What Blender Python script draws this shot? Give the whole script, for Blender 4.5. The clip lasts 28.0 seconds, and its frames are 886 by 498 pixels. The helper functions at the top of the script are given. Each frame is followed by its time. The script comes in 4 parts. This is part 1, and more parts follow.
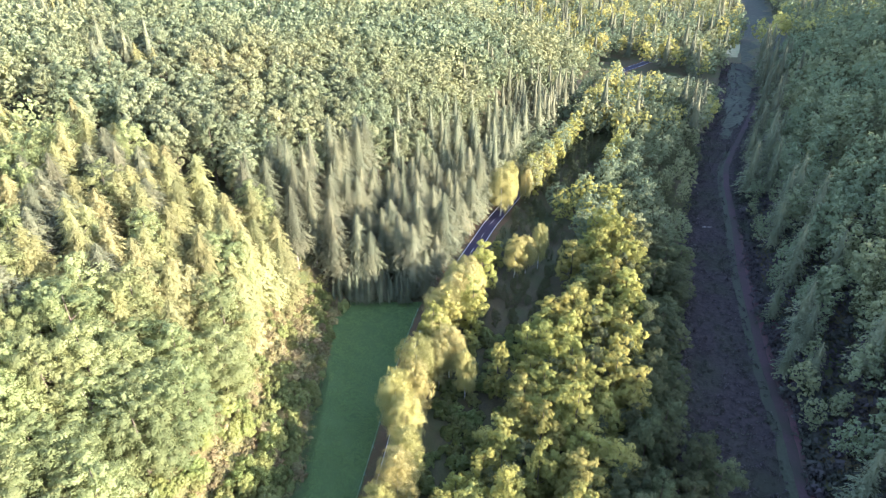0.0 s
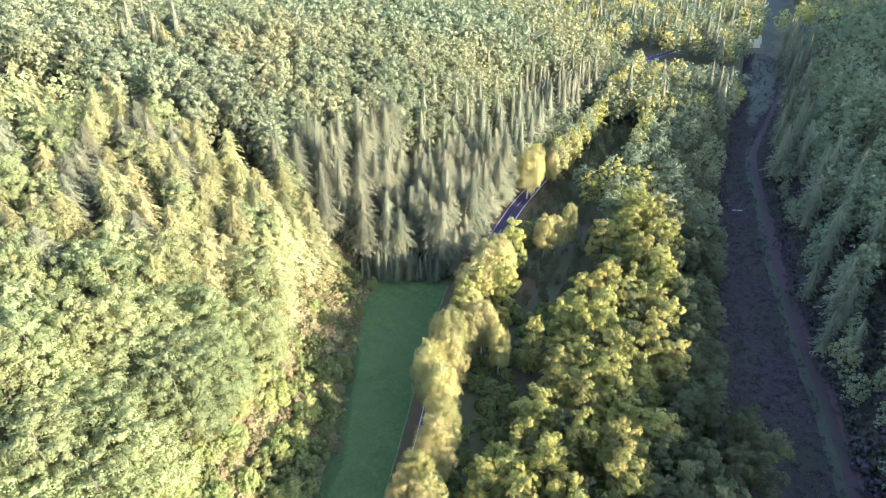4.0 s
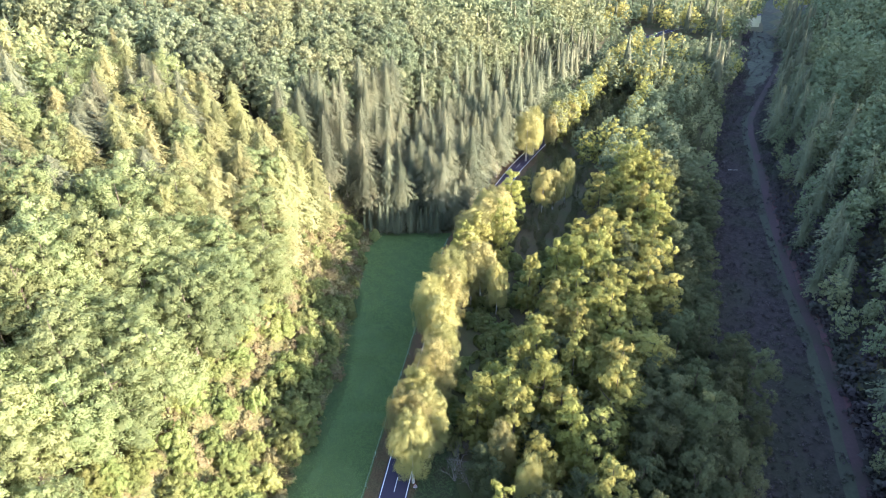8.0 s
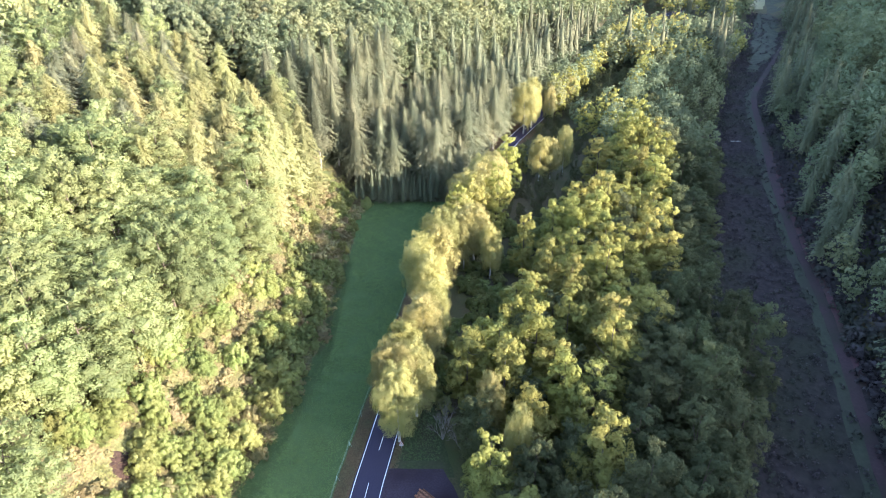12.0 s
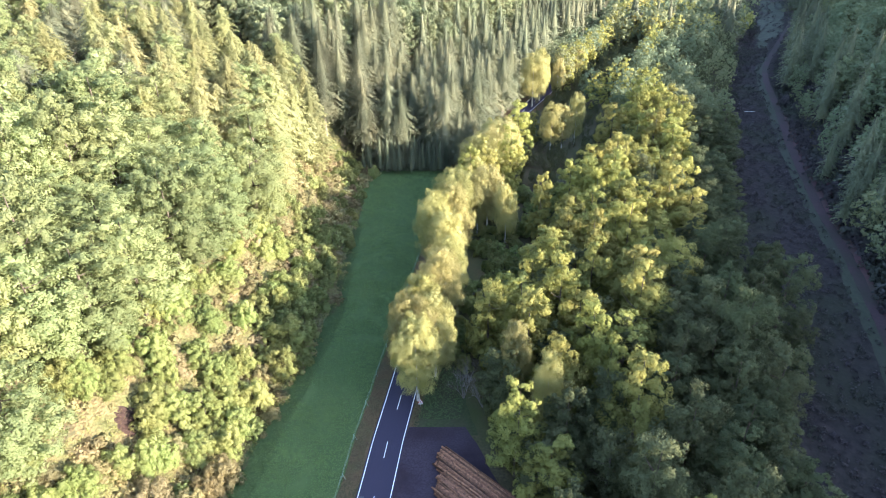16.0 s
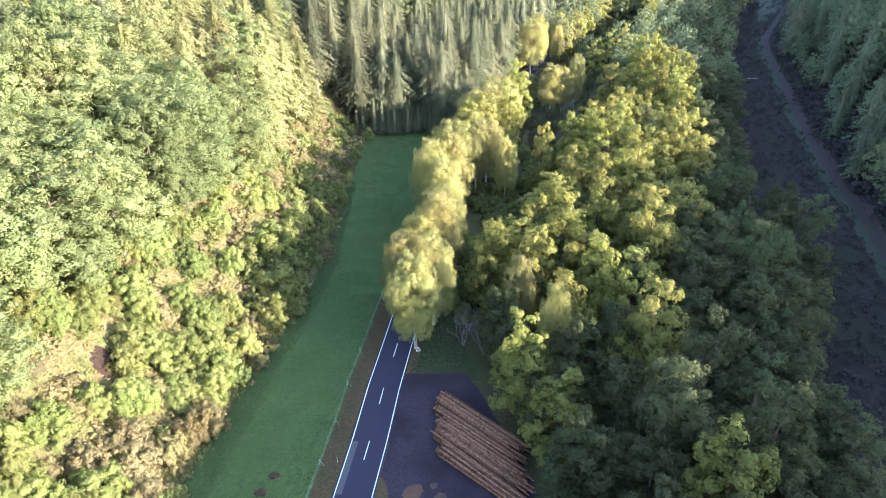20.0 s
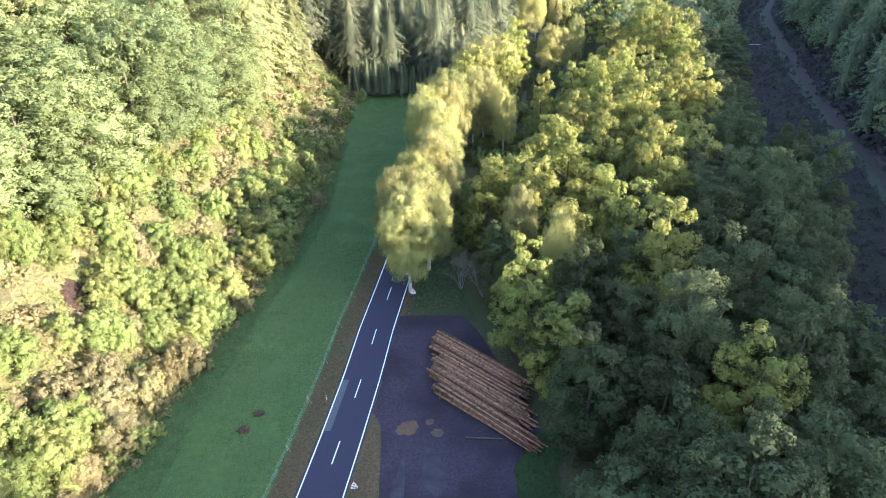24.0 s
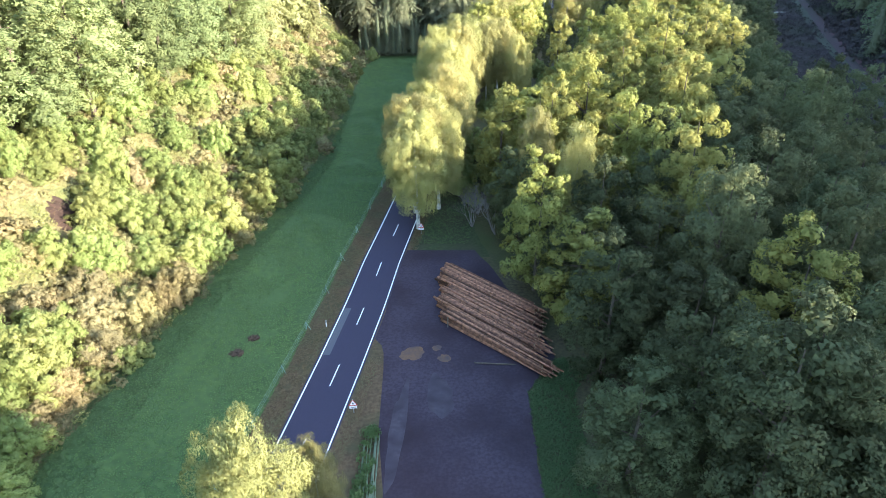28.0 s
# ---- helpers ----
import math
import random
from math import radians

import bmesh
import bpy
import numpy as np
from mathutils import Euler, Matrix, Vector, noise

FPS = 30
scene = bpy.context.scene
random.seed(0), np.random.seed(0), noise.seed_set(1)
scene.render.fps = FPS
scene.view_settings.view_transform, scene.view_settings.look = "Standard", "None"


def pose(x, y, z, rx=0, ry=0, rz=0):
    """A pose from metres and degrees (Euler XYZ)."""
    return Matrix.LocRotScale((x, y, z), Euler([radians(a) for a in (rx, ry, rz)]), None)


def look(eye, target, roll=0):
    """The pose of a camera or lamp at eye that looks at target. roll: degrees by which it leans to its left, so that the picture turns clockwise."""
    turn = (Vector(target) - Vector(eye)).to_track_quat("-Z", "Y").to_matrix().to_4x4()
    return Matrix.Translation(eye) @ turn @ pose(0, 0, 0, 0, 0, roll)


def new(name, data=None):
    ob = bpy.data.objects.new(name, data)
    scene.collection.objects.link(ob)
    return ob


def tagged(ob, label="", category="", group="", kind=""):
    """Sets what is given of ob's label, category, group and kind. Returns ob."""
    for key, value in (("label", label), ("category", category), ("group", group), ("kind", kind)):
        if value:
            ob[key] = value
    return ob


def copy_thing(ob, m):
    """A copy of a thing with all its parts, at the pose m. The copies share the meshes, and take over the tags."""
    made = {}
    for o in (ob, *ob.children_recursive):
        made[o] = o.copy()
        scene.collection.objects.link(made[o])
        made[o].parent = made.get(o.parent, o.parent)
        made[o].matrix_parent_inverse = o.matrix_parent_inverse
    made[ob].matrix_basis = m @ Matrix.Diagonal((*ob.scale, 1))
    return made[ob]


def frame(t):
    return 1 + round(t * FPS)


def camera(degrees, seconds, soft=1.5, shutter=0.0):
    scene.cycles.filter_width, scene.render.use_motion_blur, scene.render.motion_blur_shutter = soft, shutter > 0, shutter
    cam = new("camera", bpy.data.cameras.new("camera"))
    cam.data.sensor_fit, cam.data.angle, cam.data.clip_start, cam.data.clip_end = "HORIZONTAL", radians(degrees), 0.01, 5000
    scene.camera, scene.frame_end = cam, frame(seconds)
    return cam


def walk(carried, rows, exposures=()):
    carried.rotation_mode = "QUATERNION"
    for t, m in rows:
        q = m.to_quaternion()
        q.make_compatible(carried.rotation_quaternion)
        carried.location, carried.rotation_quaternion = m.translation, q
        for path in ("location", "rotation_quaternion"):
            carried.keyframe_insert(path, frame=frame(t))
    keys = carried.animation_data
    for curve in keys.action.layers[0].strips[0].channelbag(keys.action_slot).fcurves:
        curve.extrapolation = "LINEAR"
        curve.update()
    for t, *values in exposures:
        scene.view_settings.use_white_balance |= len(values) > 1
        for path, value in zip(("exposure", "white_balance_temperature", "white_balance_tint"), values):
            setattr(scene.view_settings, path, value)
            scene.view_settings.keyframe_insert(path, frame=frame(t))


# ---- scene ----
cam = camera(70.0, 28.0, soft=0.75)
PATH = [
    (0, (-1.319, 0.075, 132.602), (-1.311, 1.811, 131.609), 0.5),
    (0.5, (-2.153, 0.561, 132.373), (-2.152, 2.297, 131.379), 0.5),
    (1, (-3.099, 1.132, 131.763), (-3.102, 2.868, 130.77), 0.5),
    (1.5, (-4.318, 1.638, 131.146), (-4.324, 3.374, 130.153), 0.4),
    (2, (-5.748, 2.266, 130.288), (-5.754, 4.003, 129.296), 0.5),
    (2.5, (-6.852, 2.368, 129.059), (-6.874, 4.106, 128.07), 0.4),
    (3, (-7.615, 1.555, 127.508), (-7.649, 3.293, 126.519), 0.3),
    (3.5, (-7.838, -0.122, 126.181), (-7.869, 1.616, 125.191), 0.3),
    (5.5, (-8.089, -9.952, 120.503), (-8.099, -8.216, 119.511), -0.1),
    (6, (-7.848, -11.425, 118.906), (-7.865, -9.687, 117.916), -0.1),
    (6.5, (-7.543, -12.939, 117.454), (-7.564, -11.202, 116.464), -0.1),
    (7, (-7.283, -14.21, 115.959), (-7.307, -12.475, 114.965), -0.1),
    (7.5, (-6.925, -14.874, 114.607), (-6.955, -13.139, 113.612), -0.2),
    (8, (-6.644, -15.065, 113.165), (-6.679, -13.33, 112.17), -0.2),
    (8.5, (-6.268, -15.226, 111.726), (-6.308, -13.492, 110.729), -0.3),
    (9, (-5.67, -15.548, 110.218), (-5.716, -13.815, 109.222), -0.3),
    (9.5, (-5.251, -15.512, 108.654), (-5.298, -13.778, 107.658), -0.3),
    (10, (-4.961, -15.39, 107.03), (-5.01, -13.656, 106.034), -0.4),
    (10.5, (-4.323, -15.456, 105.483), (-4.374, -13.721, 104.489), -0.5),
    (11, (-3.462, -15.157, 103.732), (-3.513, -13.423, 102.738), -0.5),
    (11.5, (-3.08, -15.085, 102.139), (-3.13, -13.351, 101.144), -0.5),
    (12, (-3.234, -15.055, 100.733), (-3.281, -13.321, 99.737), -0.5),
    (12.5, (-3.609, -14.942, 99.485), (-3.653, -13.208, 98.489), -0.5),
    (14.5, (-7.373, -14.554, 93.647), (-7.42, -12.819, 92.653), -0.6),
    (15, (-7.795, -14.575, 92.098), (-7.843, -12.841, 91.102), -0.6),
    (15.5, (-7.728, -14.652, 90.564), (-7.775, -12.919, 89.567), -0.8),
    (16, (-7.823, -14.586, 88.926), (-7.861, -12.853, 87.929), -0.8),
    (16.5, (-7.886, -14.603, 87.259), (-7.918, -12.87, 86.26), -0.8),
    (17, (-8.03, -14.561, 85.507), (-8.06, -12.829, 84.509), -0.9),
    (17.5, (-8.115, -14.576, 83.862), (-8.146, -12.843, 82.865), -0.9),
    (18, (-8.217, -14.57, 82.125), (-8.246, -12.836, 81.129), -0.9),
    (18.5, (-8.399, -14.628, 80.489), (-8.427, -12.894, 79.493), -0.9),
    (19, (-8.429, -14.574, 78.937), (-8.455, -12.84, 77.94), -0.9),
    (19.5, (-8.549, -14.577, 77.327), (-8.57, -12.844, 76.329), -0.8),
    (20, (-8.631, -14.415, 75.763), (-8.653, -12.682, 74.764), -0.8),
    (20.5, (-8.796, -14.325, 74.259), (-8.814, -12.592, 73.26), -0.7),
    (21, (-8.703, -14.342, 72.563), (-8.723, -12.609, 71.565), -0.8),
    (21.5, (-8.444, -14.418, 70.951), (-8.466, -12.686, 69.952), -0.9),
    (23.5, (-8.537, -14.437, 64.629), (-8.54, -12.705, 63.629), -1.0),
    (24, (-8.66, -14.383, 63.094), (-8.672, -12.651, 62.094), -0.9),
    (24.5, (-8.668, -14.397, 61.617), (-8.687, -12.665, 60.617), -0.9),
    (25, (-8.686, -14.556, 59.928), (-8.709, -12.823, 58.93), -0.9),
    (25.5, (-8.678, -14.563, 58.284), (-8.695, -12.829, 57.288), -0.9),
    (26, (-8.489, -14.557, 56.664), (-8.501, -12.823, 55.668), -1.0),
    (26.5, (-8.351, -14.534, 55.143), (-8.332, -12.801, 54.145), -1.0),
    (27, (-8.434, -14.463, 53.599), (-8.398, -12.73, 52.601), -1.0),
    (27.5, (-8.598, -14.496, 52.189), (-8.6, -12.764, 51.189), -1.0),
    (28, (-8.429, -14.513, 50.508), (-8.479, -12.781, 49.509), -0.9),
]
walk(cam, [(t, look(eye, target, roll)) for t, eye, target, roll in PATH],
     exposures=((0, 3.2, 6350, 20), (12, 3.11, 6400, 18), (21, 3.11, 6400, 14), (28, 3.2, 6400, 8)))

# ---- light ----
SUN_AZ, SUN_EL = 114.0, 17.3          # degrees clockwise from straight ahead, degrees above the horizon
sun_way = Vector((math.sin(radians(SUN_AZ)) * math.cos(radians(SUN_EL)), math.cos(radians(SUN_AZ)) * math.cos(radians(SUN_EL)), math.sin(radians(SUN_EL))))
world = bpy.data.worlds.new("sky")
scene.world = world
world.use_nodes = True
sky = world.node_tree.nodes.new("ShaderNodeTexSky")
sky.sky_type, sky.sun_disc = "NISHITA", False
sky.ozone_density = 2.0
sky.sun_elevation, sky.sun_rotation = radians(SUN_EL), radians(SUN_AZ)
world.node_tree.links.new(sky.outputs[0], world.node_tree.nodes["Background"].inputs[0])
world.node_tree.nodes["Background"].inputs[1].default_value = 0.15
sun = new("sun", bpy.data.lights.new("sun", "SUN"))
sun.data.energy, sun.data.angle, sun.data.color = 3.5, radians(0.6), (1.0, 0.91, 0.78)
sun.matrix_world = look(sun_way * 500, (0, 0, 0))


# ---- materials ----
def shader(name, rough=0.8):
    m = bpy.data.materials.new(name)
    m.use_nodes = True
    n, l = m.node_tree.nodes, m.node_tree.links
    p = n["Principled BSDF"]
    p.inputs["Roughness"].default_value = rough
    p.inputs["Specular IOR Level"].default_value = 0.25
    return m, n, l, p


def mixed(n, l, fac, a, b):
    """A colour mix of two sockets or colours."""
    x = n.new("ShaderNodeMix")
    x.data_type = "RGBA"
    l.new(fac, x.inputs[0])
    for s, v in ((x.inputs[6], a), (x.inputs[7], b)):
        if isinstance(v, tuple):
            s.default_value = (*v, 1)
        else:
            l.new(v, s)
    return x.outputs[2]


def spots(n, l, scale, lo, hi, detail=4.0, where=None):
    """A noise in world metres, stretched between lo and hi."""
    g = n.new("ShaderNodeNewGeometry")
    t = n.new("ShaderNodeTexNoise")
    t.inputs["Scale"].default_value, t.inputs["Detail"].default_value = scale, detail
    l.new(where or g.outputs["Position"], t.inputs["Vector"])
    r = n.new("ShaderNodeMapRange")
    r.inputs[1].default_value, r.inputs[2].default_value = lo, hi
    l.new(t.outputs[0], r.inputs[0])
    return r.outputs[0]


def bumped(n, l, p, height, strength, distance):
    b = n.new("ShaderNodeBump")
    b.inputs["Strength"].default_value, b.inputs["Distance"].default_value = strength, distance
    l.new(height, b.inputs["Height"])
    l.new(b.outputs[0], p.inputs["Normal"])


def leaf(name, dark, light, tint, through_it=0.48, tint_size=0.09):
    """Foliage: two tones from leaf to leaf, a third that drifts from tree to tree, and some light let through."""
    m, n, l, p = shader(name, 0.75)
    p.inputs["Specular IOR Level"].default_value = 0.12
    g = n.new("ShaderNodeNewGeometry")
    o = n.new("ShaderNodeObjectInfo")
    mid = [(a + b) / 2 for a, b in zip(dark, light)]
    dark, light = (tuple((m + (v - m) * 0.35) * k for v, m, k in zip(c, mid, (1.0, 0.99, 1.2))) for c in (dark, light))
    tint = tuple(v * k for v, k in zip(tint, (1.0, 0.99, 1.2)))
    c = mixed(n, l, g.outputs["Random Per Island"], dark, light)
    drift = spots(n, l, tint_size, 0.42, 0.66, 1.0)
    c = mixed(n, l, drift, c, tint)
    h = n.new("ShaderNodeHueSaturation")
    r = n.new("ShaderNodeMapRange")
    r.inputs[3].default_value, r.inputs[4].default_value = 0.75, 1.25
    l.new(o.outputs["Random"], r.inputs[0])
    l.new(r.outputs[0], h.inputs["Value"])
    f, w = n.new("ShaderNodeMath"), n.new("ShaderNodeMapRange")
    f.operation, f.inputs[1].default_value = "PINGPONG", 0.07
    l.new(o.outputs["Random"], f.inputs[0])
    w.inputs[2].default_value, w.inputs[3].default_value, w.inputs[4].default_value = 0.07, 0.48, 0.513
    l.new(f.outputs[0], w.inputs[0])
    l.new(w.outputs[0], h.inputs["Hue"])
    l.new(c, h.inputs["Color"])
    l.new(h.outputs[0], p.inputs["Base Color"])
    t = n.new("ShaderNodeBsdfTranslucent")
    l.new(h.outputs[0], t.inputs["Color"])
    s = n.new("ShaderNodeMixShader")
    s.inputs[0].default_value = through_it
    l.new(p.outputs[0], s.inputs[1])
    l.new(t.outputs[0], s.inputs[2])
    l.new(s.outputs[0], n["Material Output"].inputs["Surface"])
    return m


def surface(name, a, b, c, fine, broad, rough=0.9, bump=0.3, distance=0.05):
    """A ground or built surface: a fine grain of two tones, a broad drift to a third, and a fine relief."""
    m, n, l, p = shader(name, rough)
    f = spots(n, l, fine, 0.35, 0.65, 6.0)
    col = mixed(n, l, f, a, b)
    col = mixed(n, l, spots(n, l, broad, 0.42, 0.66, 3.0), col, c)
    l.new(col, p.inputs["Base Color"])
    bumped(n, l, p, f, bump, distance)
    return m


def plain(name, colour, rough=0.6, metal=0.0, wear=0.25, grain=9.0):
    m, n, l, p = shader(name, rough)
    p.inputs["Metallic"].default_value = metal
    worn = tuple(v * (1 - wear) for v in colour)
    f = spots(n, l, grain, 0.35, 0.7)
    l.new(mixed(n, l, f, colour, worn), p.inputs["Base Color"])
    bumped(n, l, p, f, 0.15, 0.01)
    return m


M_BROAD = leaf("broadleaf_leaves", (0.145, 0.182, 0.060), (0.25, 0.29, 0.108), (0.225, 0.26, 0.09))
M_HILL = leaf("hillside_leaves", (0.125, 0.155, 0.07), (0.20, 0.235, 0.105), (0.215, 0.22, 0.088), 0.42, 0.02)
M_LARCH = leaf("larch_needles", (0.185, 0.195, 0.068), (0.295, 0.30, 0.115), (0.26, 0.258, 0.09))
M_SPRUCE = leaf("spruce_needles", (0.075, 0.088, 0.042), (0.155, 0.17, 0.085), (0.165, 0.17, 0.08), 0.3)
M_BIRCH = leaf("birch_leaves", (0.245, 0.237, 0.07), (0.395, 0.375, 0.13), (0.335, 0.312, 0.092), 0.40)
M_ALDER = leaf("alder_leaves", (0.165, 0.18, 0.04), (0.315, 0.32, 0.082), (0.295, 0.285, 0.066), 0.46)
# shade is painted into this leaf colour, for trees out of the sun
M_SHADE = leaf("shaded_willow_leaves", (0.066, 0.08, 0.031), (0.122, 0.138, 0.054), (0.092, 0.108, 0.04))
M_SHRUB = leaf("shrub_leaves", (0.142, 0.182, 0.05), (0.258, 0.295, 0.09), (0.24, 0.26, 0.08), 0.48, 0.12)
M_HAZEL = leaf("hazel_leaves", (0.175, 0.225, 0.055), (0.29, 0.335, 0.10), (0.265, 0.285, 0.085), 0.5, 0.12)
M_SALLOW = leaf("sallow_leaves", (0.19, 0.18, 0.07), (0.30, 0.27, 0.115), (0.26, 0.225, 0.085), 0.42, 0.12)
M_TANGRASS = leaf("tan_grass_blades", (0.20, 0.16, 0.07), (0.33, 0.275, 0.125), (0.22, 0.22, 0.08), 0.4, 0.2)
M_RUST = leaf("bracken_fronds", (0.19, 0.155, 0.06), (0.27, 0.23, 0.095), (0.22, 0.21, 0.08), 0.4, 0.3)
M_ROUGH = leaf("rough_grass_blades", (0.058, 0.09, 0.028), (0.098, 0.14, 0.046), (0.08, 0.11, 0.036), 0.4, 0.3)
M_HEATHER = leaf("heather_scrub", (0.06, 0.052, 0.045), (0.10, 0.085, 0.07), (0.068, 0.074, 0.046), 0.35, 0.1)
M_BANK = surface("dry_bank_grass", (0.085, 0.072, 0.03), (0.165, 0.135, 0.062), (0.095, 0.10, 0.036), 1.5, 0.2, 0.95, 1.0, 0.3)
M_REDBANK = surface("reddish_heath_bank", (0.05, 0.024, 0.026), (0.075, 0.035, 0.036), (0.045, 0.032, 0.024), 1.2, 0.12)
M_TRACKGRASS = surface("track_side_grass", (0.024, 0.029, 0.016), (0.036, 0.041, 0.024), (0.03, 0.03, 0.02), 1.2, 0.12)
M_GRASS = leaf("grass_blades", (0.095, 0.175, 0.05), (0.155, 0.25, 0.078), (0.125, 0.205, 0.065), 0.5, 0.15)
M_DRYGRASS = leaf("dry_grass_blades", (0.09, 0.062, 0.028), (0.14, 0.098, 0.045), (0.10, 0.088, 0.036), 0.2, 0.3)
M_BARK = plain("bark", (0.12, 0.095, 0.07), 0.9, 0, 0.5, 3)
M_SPRUCEBARK = plain("spruce_bark", (0.30, 0.26, 0.22), 0.9, 0, 0.5, 2)
M_BIRCHBARK = plain("birch_bark", (0.62, 0.60, 0.55), 0.7, 0, 0.7, 1.6)
M_FLOOR = surface("forest_floor", (0.05, 0.04, 0.022), (0.09, 0.075, 0.035), (0.05, 0.06, 0.02), 2.5, 0.09)
M_MEADOW = surface("meadow_turf", (0.035, 0.063, 0.018), (0.078, 0.122, 0.034), (0.058, 0.095, 0.03), 1.1, 0.09)
M_VERGE = surface("dry_verge_grass", (0.07, 0.043, 0.022), (0.115, 0.074, 0.038), (0.066, 0.056, 0.025), 3.0, 0.25)
# grass with the clearing's shade put into its base colour
M_DARKGRASS = surface("shade_darkened_grass", (0.03, 0.042, 0.015), (0.048, 0.06, 0.023), (0.05, 0.045, 0.024), 2.0, 0.15)
M_ASPHALT = surface("asphalt", (0.027, 0.023, 0.041), (0.037, 0.032, 0.054), (0.033, 0.028, 0.047), 8.0, 0.12, 0.75, 0.1, 0.01)
M_PATCH = surface("asphalt_repair", (0.07, 0.072, 0.082), (0.09, 0.092, 0.10), (0.08, 0.08, 0.09), 8.0, 0.3, 0.8, 0.1, 0.01)
M_APRON = surface("gravel_yard", (0.034, 0.023, 0.032), (0.05, 0.036, 0.047), (0.024, 0.014, 0.019), 3.0, 0.11, 0.85, 0.3, 0.03)
M_PUDDLE = surface("dried_puddle", (0.10, 0.05, 0.024), (0.135, 0.066, 0.03), (0.055, 0.036, 0.034), 3.0, 0.6, 0.5, 0.1, 0.01)
M_DUST = surface("pale_dust", (0.046, 0.036, 0.044), (0.062, 0.05, 0.06), (0.036, 0.027, 0.034), 2.0, 0.5, 0.9, 0.2, 0.01)
M_LINE = plain("road_paint", (0.75, 0.75, 0.73), 0.6, 0, 0.15, 3)
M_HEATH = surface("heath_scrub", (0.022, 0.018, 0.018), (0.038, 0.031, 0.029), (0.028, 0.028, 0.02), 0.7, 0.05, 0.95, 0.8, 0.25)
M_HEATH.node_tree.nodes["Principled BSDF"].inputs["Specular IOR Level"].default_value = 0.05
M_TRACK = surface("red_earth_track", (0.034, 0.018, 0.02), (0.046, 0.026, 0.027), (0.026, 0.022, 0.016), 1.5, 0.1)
M_FIELD = surface("mown_field", (0.21, 0.19, 0.10), (0.29, 0.26, 0.145), (0.19, 0.21, 0.09), 0.8, 0.05)
M_FARGRASS = surface("far_grassland", (0.022, 0.026, 0.016), (0.055, 0.062, 0.036), (0.034, 0.034, 0.022), 0.45, 0.05)
M_LOG, n, l, p = shader("pine_bark_logs", 0.85)
info, tone = n.new("ShaderNodeObjectInfo"), n.new("ShaderNodeHueSaturation")
spread = n.new("ShaderNodeMapRange")
spread.inputs[3].default_value, spread.inputs[4].default_value = 0.35, 1.7
l.new(info.outputs["Random"], spread.inputs[0])
l.new(spread.outputs[0], tone.inputs["Value"])
flakes = spots(n, l, 2.4, 0.35, 0.65)
l.new(mixed(n, l, flakes, (0.29, 0.135, 0.078), (0.10, 0.048, 0.032)), tone.inputs["Color"])
l.new(tone.outputs[0], p.inputs["Base Color"])
bumped(n, l, p, flakes, 0.4, 0.03)
M_CUT = plain("sawn_log_end", (0.55, 0.40, 0.24), 0.8, 0, 0.3, 6)
M_WHITE = plain("white_plastic", (0.78, 0.78, 0.76), 0.4)
M_BLACK = plain("black_band", (0.02, 0.02, 0.02), 0.5)
M_RED = plain("red_sign_border", (0.55, 0.03, 0.03), 0.4)
M_STEEL = plain("galvanised_steel", (0.45, 0.46, 0.47), 0.4, 0.9)
M_FENCE = plain("pale_green_fence_post", (0.26, 0.36, 0.28), 0.6)
M_WIRE = plain("fence_tape", (0.30, 0.40, 0.32), 0.6)
M_SOIL = plain("dug_soil", (0.075, 0.045, 0.03), 0.95, 0, 0.5, 4)
M_DEADWOOD = plain("bare_grey_wood", (0.20, 0.18, 0.155), 0.85, 0, 0.4, 2)

# ---- the lie of the land ----
FLOOR_Y, FLOOR_Z = (-500, 60, 80, 243, 300, 450, 850, 3000), (0, 0, 0.45, 6.5, 8.0, 9.6, 13.5, 30)
ROAD_Y = (-60, 20, 33, 45, 56.5, 68.4, 91, 114, 159, 181, 207, 242, 300, 380, 460, 495, 513, 552, 586, 620)
ROAD_X = (-37, -26.2, -24.5, -22.9, -21.5, -20.3, -17.2, -13.7, -7.3, -2.5, 6, 20, 48, 85, 121, 139, 157, 195, 252, 330)
FOOT_Y = (-200, 31, 54, 71, 86, 108, 160, 176, 190, 215, 243, 300, 380, 460, 500, 560, 700, 3000)
FOOT_X = (-52, -49.5, -46, -43, -39.5, -36, -36, -37, -35, -25, -10, 22, 66, 105, 90, 60, 60, 60)
CORR_L = ((0, 106, 130, 182, 242, 342, 382, 525, 900), (40, 56, 66, 84, 106, 147, 172, 232, 410))
CORR_R = ((0, 100, 130, 160, 207, 242, 303, 394, 525, 900), (60, 91, 99, 105, 118, 130, 154, 200, 257, 432))
TRACK = ((20, 60, 100, 130, 156, 172, 207, 242, 281, 303, 325, 420), (64, 76, 88, 95.7, 101, 105, 114.4, 125.6, 137, 145, 157, 212))


